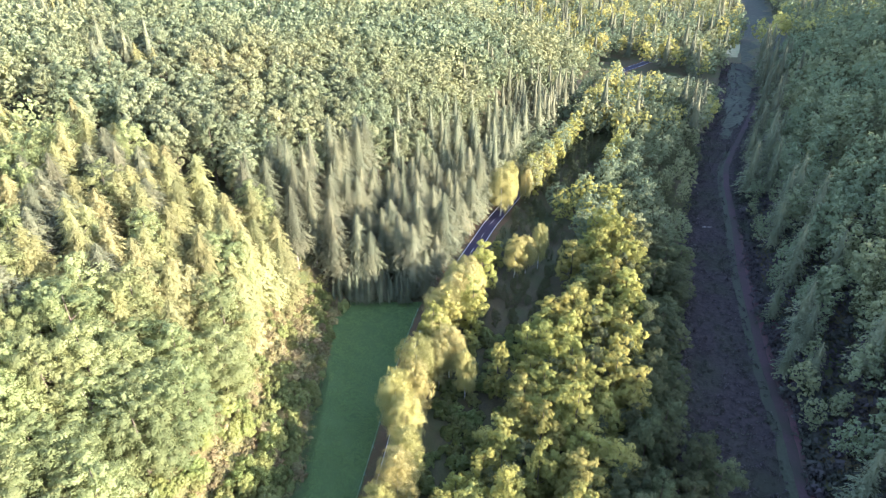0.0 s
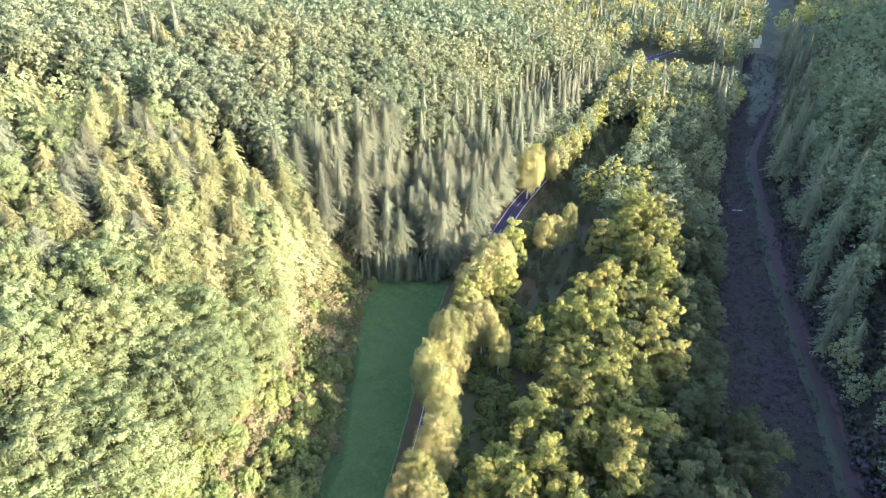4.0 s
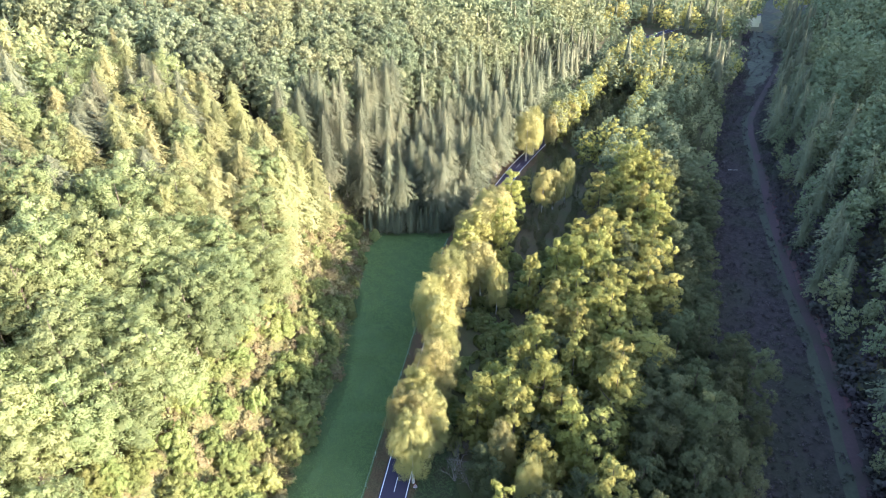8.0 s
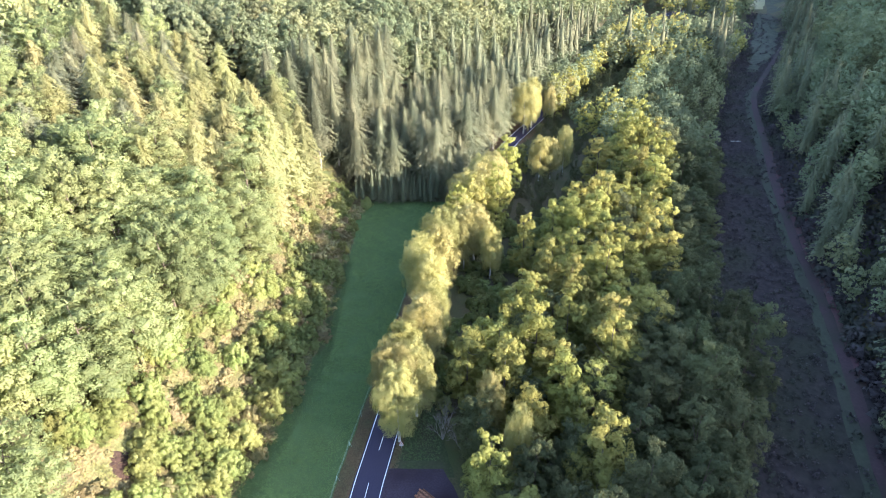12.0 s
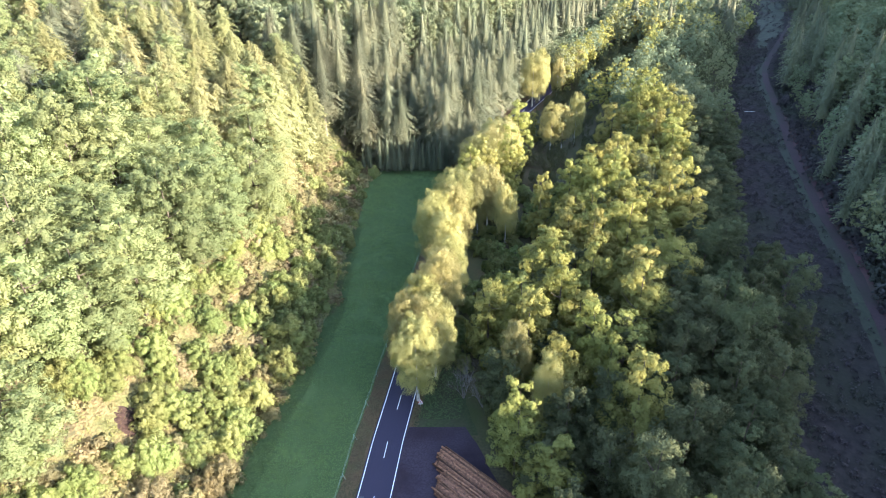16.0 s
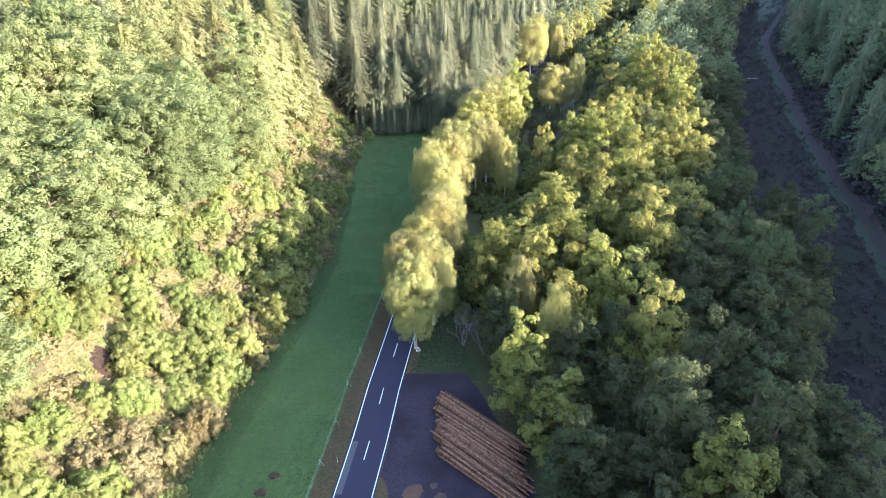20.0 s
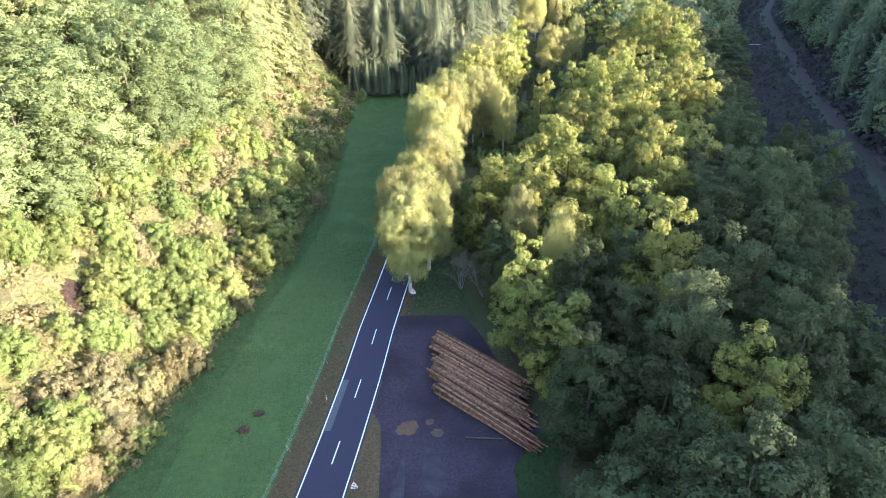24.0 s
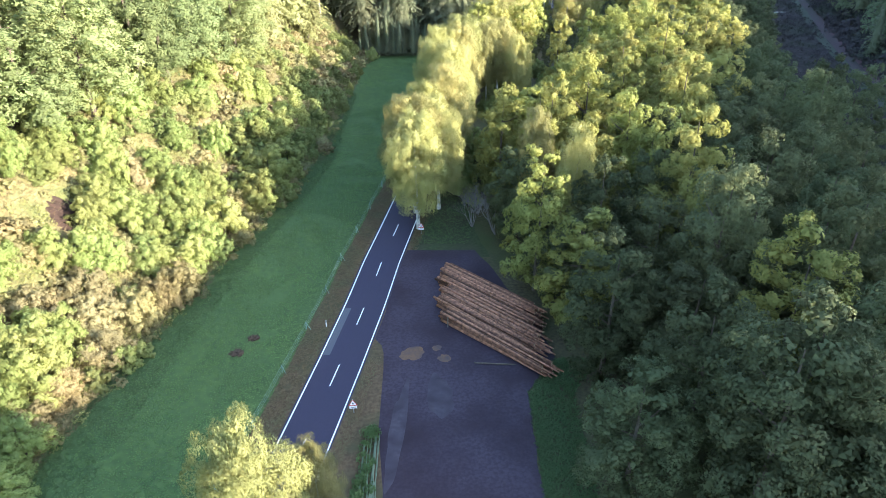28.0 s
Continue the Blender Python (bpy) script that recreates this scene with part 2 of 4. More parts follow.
def land(x, y):
    """Height of the ground, for numbers or arrays."""
    x, y = np.asarray(x, float), np.asarray(y, float)
    z = np.interp(y, FLOOR_Y, FLOOR_Z)
    d = np.maximum(np.interp(y, FOOT_Y, FOOT_X) - x, 0)
    top = np.interp(y, (190, 260, 480, 700), (55, 50, 40, 10))
    z = z + top * (1 - np.exp(-d / 58)) * np.clip(d / 22, 0, 1) ** 0.9 + 0.10 * np.maximum(d - 90, 0) * np.interp(d, (90, 400), (1, 0.6))
    e = np.maximum(x - np.interp(y, *CORR_R) - 2, 0)
    q = (x - 199) * 0.9 - (y + 43) * 0.44          # how far beyond the long unseen ridge, added to hide the low sun
    # ridge heights are set by where the edge of its shadow should fall
    ridge = np.interp(y, (-115, -77, -50, -21, 2, 14, 24, 34, 45, 97, 300, 420), (76, 82, 85, 86, 86, 90, 92, 89, 85, 88, 86, 74))
    z = z + ridge * e / (e + np.maximum(-q, 0) + 1e-6) * np.where(e > 0, 1, 0) * np.interp(y, (480, 800), (1, 0.25))
    return z


def at(x, y):
    return float(land(x, y))


# ---- building helpers ----
def mesh_of(name, verts, tris, mats, which=None, flat=True, normals=None):
    """A mesh of triangles from arrays; normals, where given, let leaf sprays shade as the soft clump that they make up."""
    tris = np.asarray(tris)
    if normals is not None:
        flat = False
        a, b, c = (verts[tris[:, k]] for k in range(3))
        wrong = np.sum(np.cross(b - a, c - a) * normals[tris[:, 0]], 1) < 0
        tris = np.where(wrong[:, None], tris[:, ::-1], tris)
    me = bpy.data.meshes.new(name)
    me.vertices.add(len(verts))
    me.vertices.foreach_set("co", np.ascontiguousarray(verts, np.float32).ravel())
    me.loops.add(3 * len(tris))
    me.loops.foreach_set("vertex_index", np.ascontiguousarray(tris, np.int32).ravel())
    me.polygons.add(len(tris))
    me.polygons.foreach_set("loop_start", np.arange(0, 3 * len(tris), 3, dtype=np.int32))
    for m in mats:
        me.materials.append(m)
    if which is not None:
        me.polygons.foreach_set("material_index", np.asarray(which, np.int32))
    me.polygons.foreach_set("use_smooth", np.full(len(tris), not flat))
    if normals is not None:
        me.attributes.new("custom_normal", "FLOAT_VECTOR", "POINT").data.foreach_set("vector", np.ascontiguousarray(normals, np.float32).ravel())
    me.update(calc_edges=True)
    return me


def under(ob, parent):
    ob.parent = parent
    return ob


def joined(pieces):
    """Several (verts, tris) laid together."""
    vs, ts, k = [], [], 0
    for v, t in pieces:
        vs.append(v)
        ts.append(np.asarray(t) + k)
        k += len(v)
    return np.concatenate(vs), np.concatenate(ts)


def ico(level):
    bm = bmesh.new()
    bmesh.ops.create_icosphere(bm, subdivisions=level, radius=1)
    v = np.array([p.co[:] for p in bm.verts])
    t = np.array([[p.index for p in f.verts] for f in bm.faces])
    bm.free()
    return v, t


ICO = {0: ico(1), 1: ico(2), 2: ico(3)}


def tube(path, radii, sides):
    """A tapered round tube along a line of places."""
    path, vs, ts = np.asarray(path, float), [], []
    for i, (p, r) in enumerate(zip(path, radii)):
        a = path[min(i + 1, len(path) - 1)] - path[max(i - 1, 0)]
        a = a / np.linalg.norm(a)
        u = np.cross(a, (0, 1, 0) if abs(a[1]) < 0.9 else (1, 0, 0))
        u = u / np.linalg.norm(u)
        w = np.cross(a, u)
        for k in range(sides):
            g = 2 * math.pi * k / sides
            vs.append(p + r * (math.cos(g) * u + math.sin(g) * w))
    for i in range(len(path) - 1):
        for k in range(sides):
            a, b = i * sides + k, i * sides + (k + 1) % sides
            ts += [(a, b, b + sides), (a, b + sides, a + sides)]
    for k in range(1, sides - 1):
        ts += [(0, k + 1, k), tuple((len(path) - 1) * sides + q for q in (0, k, k + 1))]
    return np.array(vs), np.array(ts)


# ---- trees ----
def leaves(rng, centres, radii, n, size, long=1.0, droop=0.0, flat=0.55):
    """n leaf sprays on the outsides of the lobes of a crown."""
    w = radii ** 2 / np.sum(radii ** 2)
    k = rng.choice(len(radii), n, p=w)
    d = rng.normal(size=(n, 3))
    mid = centres.mean(0)
    out = centres[k] - mid
    out /= np.linalg.norm(out, axis=1)[:, None] + 1e-6
    d = d / np.linalg.norm(d, axis=1)[:, None] + 0.55 * out + (0, 0, 0.30)
    d /= np.linalg.norm(d, axis=1)[:, None]
    p = centres[k] + d * radii[k][:, None] * rng.uniform(0.5, 1.2, (n, 1)) ** 0.7
    nrm = d + flat * rng.normal(size=(n, 3))
    nrm /= np.linalg.norm(nrm, axis=1)[:, None]
    a = np.cross(nrm, rng.normal(size=(n, 3)))
    if droop:
        a = a + (0, 0, -droop)
    a /= np.linalg.norm(a, axis=1)[:, None]
    b = np.cross(nrm, a)
    s = size * rng.uniform(0.55, 1.35, (n, 1))
    v = np.stack([p + a * s * long * 0.62, p - a * s * 0.35 * long + b * s * rng.uniform(0.35, 0.6, (n, 1)), p - a * s * 0.35 * long - b * s * rng.uniform(0.35, 0.6, (n, 1))], 1)
    return v.reshape(-1, 3), np.arange(3 * n).reshape(-1, 3)


SHAPES = {
    "broad": lambda u: min(1, 0.62 + 1.2 * u) * math.sqrt(1.02 - u ** 3),
    "dome": lambda u: min(1, 0.7 + 1.2 * u) * math.sqrt(1.01 - u ** 2.3),
    "alder": lambda u: min(1, 0.66 + 1.2 * u) * (1.01 - u ** 2.4) ** 0.62 + 0.04,
    "birch": lambda u: math.sqrt(max(0.05, 1 - (1.8 * u - 0.82) ** 2)),
    "larch": lambda u: (1 - u) ** 0.62 * min(1, 0.5 + 4 * u) + 0.05,
    "shrub": lambda u: math.sqrt(max(0.1, 1 - (0.95 * u) ** 2)),
}


def unit(v):
    return v / (np.linalg.norm(v, axis=1)[:, None] + 1e-9)


ROUGH_LEAF = 0.27


def round_crown(rng, kind, height, radius, base, boughs, per, n, size, lump, long=1.0, droop=0.0, fill=0.22, unruly=0.46):
    """A crown of boughs, each swollen into smaller clumps that carry the leaf sprays, with larger sprays deep inside."""
    us = np.linspace(0, 1, 60)
    prof = np.array([SHAPES[kind](u) for u in us]) * radius
    tall, squeeze = height - base, rng.uniform(0.86, 1.14)
    w = prof + 0.12 * radius
    cu = np.interp((np.arange(boughs) + rng.uniform(0.1, 0.9, boughs)) / boughs, np.cumsum(w) / np.sum(w), us)
    ca = np.arange(boughs) * 2.4 + rng.uniform(-0.6, 0.6, boughs)
    wide = np.interp(cu, us, prof)
    cr = wide * rng.uniform(0.48, 0.86, boughs)
    cs = np.stack([cr * np.cos(ca) * squeeze, cr * np.sin(ca) / squeeze, base + tall * cu * 0.97], 1)
    R = lump * radius * rng.uniform(0.75, 1.3, boughs) * (0.5 + 0.5 * wide / radius)
    # the clumps of each bough
    k = np.repeat(np.arange(boughs), per)
    d = unit(rng.normal(size=(len(k), 3)))
    out = unit(cs * (1, 1, 0))
    d = unit(d + 0.55 * out[k] + (0, 0, 0.35))
    r2 = R[k] * rng.uniform(0.28, 0.5, len(k))
    c2 = cs[k] + d * (R[k] * rng.uniform(0.7, 1.05, len(k)))[:, None] * (1, 1, 0.85 - 0.1 * (droop > 1))
    if droop > 1:
        c2[:, 2] -= R[k] * rng.uniform(0, 0.7, len(k))
    # the sprays of each clump
    q = rng.choice(len(k), n, p=r2 ** 2 / np.sum(r2 ** 2))
    e = unit(unit(rng.normal(size=(n, 3))) + 0.6 * d[q] + (0, 0, 0.25))
    p = c2[q] + e * (r2[q] * rng.uniform(0.35, 1.15, n) ** 0.6)[:, None] * (1, 1, 1.0 + 0.5 * (droop > 1))
    nrm = unit(e + 0.35 * d[q] + unruly * rng.normal(size=(n, 3)))
    s = size * rng.uniform(0.5, 1.3, (n, 1))
    axis = unit(c2[q] * (1, 1, 0) + (1e-4, 0, 0)) * np.clip(np.linalg.norm(c2[q][:, :2], axis=1) / radius, 0, 1)[:, None]
    soft = unit(0.85 * e + 0.3 * d[q] + 0.45 * axis + (0, 0, 0.15) + ROUGH_LEAF * rng.normal(size=(n, 3)))
    m = int(n * fill)
    if m:
        b = rng.integers(0, boughs, m)
        f = rng.normal(size=(m, 3))
        p[:m] = cs[b] * (rng.uniform(0.35, 1.0, (m, 1)) * (1, 1, 0) + (0, 0, 1)) + unit(f) * (R[b] * rng.uniform(0.1, 0.7, m))[:, None]
        nrm[:m] = unit(f + (0, 0, 0.4))
        s[:m] *= 1.7
    a = unit(np.cross(nrm, rng.normal(size=(n, 3))) + (0, 0, -droop))
    g = np.cross(nrm, a) * (0.62 if droop > 1 else 1.0)
    soft[:m] = nrm[:m]
    v = np.stack([p + a * s * long * 0.62, p - a * s * 0.35 * long + g * s * rng.uniform(0.35, 0.6, (n, 1)), p - a * s * 0.35 * long - g * s * rng.uniform(0.35, 0.6, (n, 1))], 1)
    v, t, soft = v.reshape(-1, 3), np.arange(3 * n).reshape(-1, 3), np.repeat(soft, 3, 0)
    return v, t, soft


def spruce_crown(rng, height, radius, base, tiers, per, sprays, taper=0.85, hang=0.36, long=1.0, gaps=0.10):
    """Whorls of slightly hanging boughs round the stem, each a row of flat sprays, about a dark inner cone."""
    O = []
    step = (height - base) / tiers
    for i in range(tiers):
        u = (i + rng.uniform(-0.3, 0.3)) / tiers
        full = radius * (1 - max(u, 0)) ** taper * (0.72 + 0.28 * min(1, 4 * u)) + 0.2
        for k in range(per):
            if rng.uniform() < gaps:
                continue
            g = 2 * math.pi * (k + rng.uniform(-0.4, 0.4)) / per + i * 1.1
            f = full * rng.uniform(0.5, 1.25)
            n = max(3, int(sprays * (0.35 + 0.65 * f / radius)))
            for q in range(n):
                O.append((g, f, (q + rng.uniform(0.3, 1.0)) / n, base + (height - base) * u + rng.uniform(-0.4, 0.4) * step))
    g, f, e, z = np.array(O).T
    s, w = np.stack([np.cos(g), np.sin(g), 0 * g], 1), np.stack([-np.sin(g), np.cos(g), 0 * g], 1)
    n = len(g)
    side = rng.uniform(-1, 1, n) * (0.10 + 0.24 * (1 - e)) * f * 6.28 / per * 0.9
    p = s * (f * e)[:, None] + w * side[:, None]
    p[:, 2] = z + 0.12 * f * (1 - e) - hang * f * e ** 1.5 - 0.3 * np.abs(side)
    l = (rng.uniform(0.6, 1.35, n) * (0.5 + 0.16 * f) * (3.0 / sprays) ** 0.5)[:, None]
    t = unit(s + w * rng.uniform(-0.8, 0.8, (n, 1)) + (0, 0, 1) * rng.uniform(-1.3, 0.0, (n, 1)) * long)
    h = unit(np.cross(t, unit(rng.normal(size=(n, 3)) * 0.4 + s * 0.75 + (0, 0, 0.8))))
    v = np.stack([p + t * l * long, p - t * l * 0.5 + h * l * 0.55, p - t * l * 0.5 - h * l * 0.55], 1).reshape(-1, 3)
    lobe = w * (side / (0.2 * f * 6.28 / per + 0.05))[:, None]
    soft = unit(s * (0.35 + 0.5 * e)[:, None] + 0.45 * lobe + (0, 0, 0.5) + 0.28 * rng.normal(size=(n, 3)))
    cv, ct = tube([(0, 0, base), (0, 0, base + (height - base) * 0.5), (0, 0, height)], [radius * 0.3, radius * 0.24, 0.04], 7)
    v, t = joined([(v, np.arange(3 * n).reshape(-1, 3)), (cv, ct)])
    return v, t, np.concatenate([np.repeat(soft, 3, 0), unit(cv * (1, 1, 0) + (0, 0, 0.01))])


def trunk_mesh(rng, height, thick, sides, limbs, spread):
    lean = rng.uniform(-0.02, 0.02, 2)
    hs = np.linspace(0, height, 5)
    line = [(lean[0] * h + 0.1 * math.sin(h * 0.4), lean[1] * h, h - 0.25 * (h == 0)) for h in hs]
    pieces = [tube(line, [thick * (1.25 if i == 0 else 1 - 0.85 * i / 4) for i in range(5)], sides)]
    for k in range(limbs):
        h, g = height * rng.uniform(0.35, 0.8), rng.uniform(0, 6.28)
        s = spread * rng.uniform(0.5, 0.9)
        o = np.array((lean[0] * h, lean[1] * h, h))
        e = o + (s * math.cos(g), s * math.sin(g), s * rng.uniform(0.5, 0.9))
        pieces.append(tube([o, (o + e) / 2 + (0, 0, -0.1 * s), e], [thick * 0.4, thick * 0.25, thick * 0.08], 4))
    return joined(pieces)


# kind: crown shape, height, radius, where the crown begins, boughs, clumps of each, sprays, spray size, bough share, spray length, droop
KINDS = {
    "broadleaf_tree": ("dome", 24, 5.9, 2.5, 38, 8, 22000, 0.255, 0.34, 1.0, 0.0, M_BROAD, M_BARK),
    "hillside_tree": ("dome", 23, 5.9, 7, 34, 8, 8500, 0.40, 0.29, 1.0, 0.0, M_HILL, M_BARK),
    "larch": ("larch", 26, 6.2, 3.0, 54, 8, 18000, 0.34, 0.31, 1.6, 0.8, M_LARCH, M_BARK),
    "birch": ("birch", 21, 4.6, 4.6, 60, 14, 84000, 0.13, 0.36, 1.8, 1.35, M_BIRCH, M_BIRCHBARK),
    "alder": ("alder", 22.5, 4.8, 1.5, 30, 10, 21000, 0.255, 0.33, 1.0, 0.0, M_ALDER, M_BARK),
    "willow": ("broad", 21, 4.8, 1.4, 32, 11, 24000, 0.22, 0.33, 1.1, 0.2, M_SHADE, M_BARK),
    "hazel": ("shrub", 6.5, 3.6, 0.2, 26, 9, 15000, 0.165, 0.36, 1.5, 0.0, M_HAZEL, M_BARK),
    "sallow": ("shrub", 5.2, 3.5, 0.2, 30, 10, 16000, 0.14, 0.30, 1.4, 0.0, M_SALLOW, M_BARK),
    "shrub": ("shrub", 3.6, 2.2, 0.1, 16, 8, 6000, 0.16, 0.36, 1.6, 0.0, M_SHRUB, M_BARK),
    "bracken": ("shrub", 1.5, 1.7, 0.1, 12, 4, 700, 0.28, 0.36, 1.7, 0.0, M_RUST, M_BARK),
}


LIB, FAR, DISTANT = {}, {}, {}
for i, (kind, (shape, hh, rad, base, boughs, per, n, size, lobe, long, droop, crown_mat, bark)) in enumerate(KINDS.items()):
    rng = np.random.default_rng(100 + i)
    LIB[kind], FAR[kind], DISTANT[kind] = [], [], []
    low = kind in ("shrub", "bracken")
    for k in range(5):
        h, r = hh * rng.uniform(0.93, 1.07), rad * rng.uniform(0.9, 1.1)
        if kind == "larch":
            cv, ct, cn = spruce_crown(rng, h, r, base, 70, 5, 40, 0.5, 0.4, 1.5, 0.2)
        else:
            cv, ct, cn = round_crown(rng, shape, h, r, base, boughs, per, n, size, lobe, long, droop)
        tv, tt = trunk_mesh(rng, h * (0.7 if kind == "birch" else 0.86), 0.012 * h + 0.05, 7, 5, r * (0.5 if kind == "birch" else 0.8))
        LIB[kind].append((mesh_of(kind + "_crown", cv, ct, [crown_mat], normals=cn), mesh_of(kind + "_trunk", tv, tt, [bark])))
        if low:
            FAR[kind].append(round_crown(rng, shape, h, r, base, 7, 4, 190, size * 1.7, lobe * 1.2, long, droop, 0.1))
            DISTANT[kind].append(FAR[kind][-1])
        elif kind == "larch":
            FAR[kind].append(spruce_crown(rng, h, r, base, 40, 5, 13, 0.5, 0.4, 1.4, 0.2))
            DISTANT[kind].append(spruce_crown(rng, h, r, base, 22, 5, 5, 0.5, 0.4, 1.3))
        else:
            FAR[kind].append(round_crown(rng, shape, h, r * 1.1, base, 24, 6, 1300, 0.76, lobe, 1.0, 0.0, 0.12, 0.30))
            DISTANT[kind].append(round_crown(rng, "dome" if shape == "broad" else shape, h, r * 1.25, h * 0.35, 16, 4, 360, 1.3, lobe * 1.1, 1.0, 0.0, 0.1, 0.22))
LIB["spruce"], FAR["spruce"], DISTANT["spruce"] = [], [], []
rng = np.random.default_rng(77)
for k in range(5):
    h, r = 31 * rng.uniform(0.93, 1.06), 7.4 * rng.uniform(0.85, 1.15)
    cv, ct, cn = spruce_crown(rng, h, r, (4.0, 6.0, 8.0, 10.0, 4.5)[k], 40, 9, 58, 0.66)
    tv, tt = trunk_mesh(rng, h * 0.9, 0.3, 7, 0, 1)
    LIB["spruce"].append((mesh_of("spruce_crown", cv, ct, [M_SPRUCE], normals=cn), mesh_of("spruce_trunk", tv, tt, [M_SPRUCEBARK])))
    FAR["spruce"].append(spruce_crown(rng, h, r, 4, 30, 8, 15, 0.66))
    DISTANT["spruce"].append(spruce_crown(rng, h, r, 4, 18, 7, 6, 0.66))
CROWN_MAT = {k: v[11] for k, v in KINDS.items()}
CROWN_MAT["spruce"] = M_SPRUCE

FAR["heather"] = [round_crown(np.random.default_rng(60 + k), "shrub", 1.8, 1.7, 0.0, 5, 3, 46, 0.6, 0.42, 1.4, 0.0, 0.1) for k in range(5)]
DISTANT["heather"] = FAR["heather"]
CROWN_MAT["heather"] = M_HEATHER
LABELS = {
    "heather": "dark low heather and bramble scrub in the corridor",
    "broadleaf_tree": "tall sunlit green broadleaf tree on the hillside",
    "hillside_tree": "green broadleaf tree on the wooded slope",
    "larch": "yellowing feathery larch on the steep slope",
    "birch": "golden weeping birch with white trunk beside the road",
    "alder": "green conical alder in the valley wood",
    "willow": "dark grey-green willow tree in shade beside the yard",
    "spruce": "tall dark green spruce with drooping boughs",
    "hazel": "tall spreading hazel bush on the sunny bank",
    "sallow": "wide tan and grey-green sallow bush on the sunny bank",
    "shrub": "dense green shrub at the meadow's edge",
    "bracken": "rust-coloured clump of dying bracken on the bank",
}
CATEGORY = {"shrub": "shrub", "hazel": "bush", "sallow": "bush", "bracken": "fern"}
FORESTS = {"broadleaf_tree": "hillside trees", "hillside_tree": "hillside trees", "larch": "larches", "birch": "roadside birches", "alder": "valley trees",
           "willow": "valley trees", "spruce": "spruces", "shrub": "meadow shrubs", "hazel": "hazel bushes", "sallow": "sallow bushes", "bracken": "bracken clumps"}
rng_place = np.random.default_rng(5)
first, tally = {}, {}


def plant(kind, x, y, size=1.0, wide=None, sink=0.0, turn=None):
    """One tree or shrub as a thing of its own: crown and trunk under an empty at its foot."""
    k = int(rng_place.integers(0, 5))
    g = rng_place.uniform(0, 360) if turn is None else turn
    m = pose(x, y, at(x, y) - sink, 0, 0, g)
    tally[kind] = tally.get(kind, 0) + 1
    if (kind, k) not in first:
        e = new(kind)
        tagged(e, LABELS[kind], CATEGORY.get(kind, "tree"), FORESTS[kind])
        under(new("crown", LIB[kind][k][0]), e)
        under(new("trunk", LIB[kind][k][1]), e)
        e.matrix_basis = m
        first[kind, k] = e
    else:
        first[kind, k].scale = (1, 1, 1)
        e = copy_thing(first[kind, k], m)
    w = wide if wide else size
    e.scale = (w, w, size)
    return e


far_woods = {}


def far_tree(kind, x, y, size):
    far_woods.setdefault((kind, y > 330), []).append((x, y, at(x, y), size, rng_place.uniform(0, 6.28), int(rng_place.integers(0, 5))))


def inside(x, y, ring):
    hit, j = False, len(ring) - 1
    for i in range(len(ring)):
        (a, b), (c, d) = ring[i], ring[j]
        if (b > y) != (d > y) and x < (c - a) * (y - b) / (d - b) + a:
            hit = not hit
        j = i
    return hit


def scatter(x0, x1, y0, y1, step, seed):
    """Jittered places in a rectangle."""
    r = np.random.default_rng(seed)
    for i in range(int((x1 - x0) / step)):
        for j in range(int((y1 - y0) / step)):
            yield x0 + (i + r.uniform(0.08, 0.92) + 0.5 * (j % 2)) * step, y0 + (j + r.uniform(0.08, 0.92)) * step, r.uniform(), r.uniform()


def road_x(y):
    return float(np.interp(y, ROAD_Y, ROAD_X))


def foot_x(y):
    return float(np.interp(y, FOOT_Y, FOOT_X))


# ---- ground ----
def sheet(name, xs, ys, material, label, lift=0.0):
    X, Y = np.meshgrid(xs, ys)
    v = np.stack([X, Y, land(X, Y) + lift], -1).reshape(-1, 3)
    w, q = len(xs), []
    i, j = np.meshgrid(np.arange(len(xs) - 1), np.arange(len(ys) - 1))
    a = (j * w + i).ravel()
    t = np.concatenate([np.stack([a, a + 1, a + w + 1], 1), np.stack([a, a + w + 1, a + w], 1)])
    ob = new(name, mesh_of(name, v, t, [material], flat=False))
    return tagged(ob, label, "ground", kind="structure")


def fan(a, b, step):
    return list(np.arange(a, b, step))


sheet("ground", [-4000, -1500, -700] + fan(-400, -140, 20) + fan(-140, 220, 3) + fan(220, 560, 20) + [700, 1500, 4000],
      [-4000, -1000, -400] + fan(-300, -120, 30) + fan(-120, 0, 12) + fan(0, 320, 3) + fan(320, 1000, 20) + [1500, 4000], M_FLOOR, "brown forest floor with leaf litter and moss")


def ribbon(name, ys, left, right, lift, material, label, category, step=6, rag=0.0, seed=1):
    """A strip of ground cover between two lines, given by their x at each y."""
    r = np.random.default_rng(seed)
    rows = []
    for y in ys:
        a, b = left(y) + rag * r.uniform(-1, 1), right(y) + rag * r.uniform(-1, 1)
        x = np.linspace(a, b, step)
        rows.append(np.stack([x, np.full(step, y), land(x, y) + lift], 1))
    v = np.concatenate(rows)
    i, j = np.meshgrid(np.arange(step - 1), np.arange(len(ys) - 1))
    a = (j * step + i).ravel()
    t = np.concatenate([np.stack([a, a + 1, a + step + 1], 1), np.stack([a, a + step + 1, a + step], 1)])
    ob = new(name, mesh_of(name, v, t, [material]))
    return tagged(ob, label, category, kind="structure")


def road_side(off):
    """x of a line that keeps a given distance from the road's middle."""
    def f(y):
        s = (road_x(y + 1) - road_x(y - 1)) / 2
        return road_x(y) + off * math.sqrt(1 + s * s)
    return f


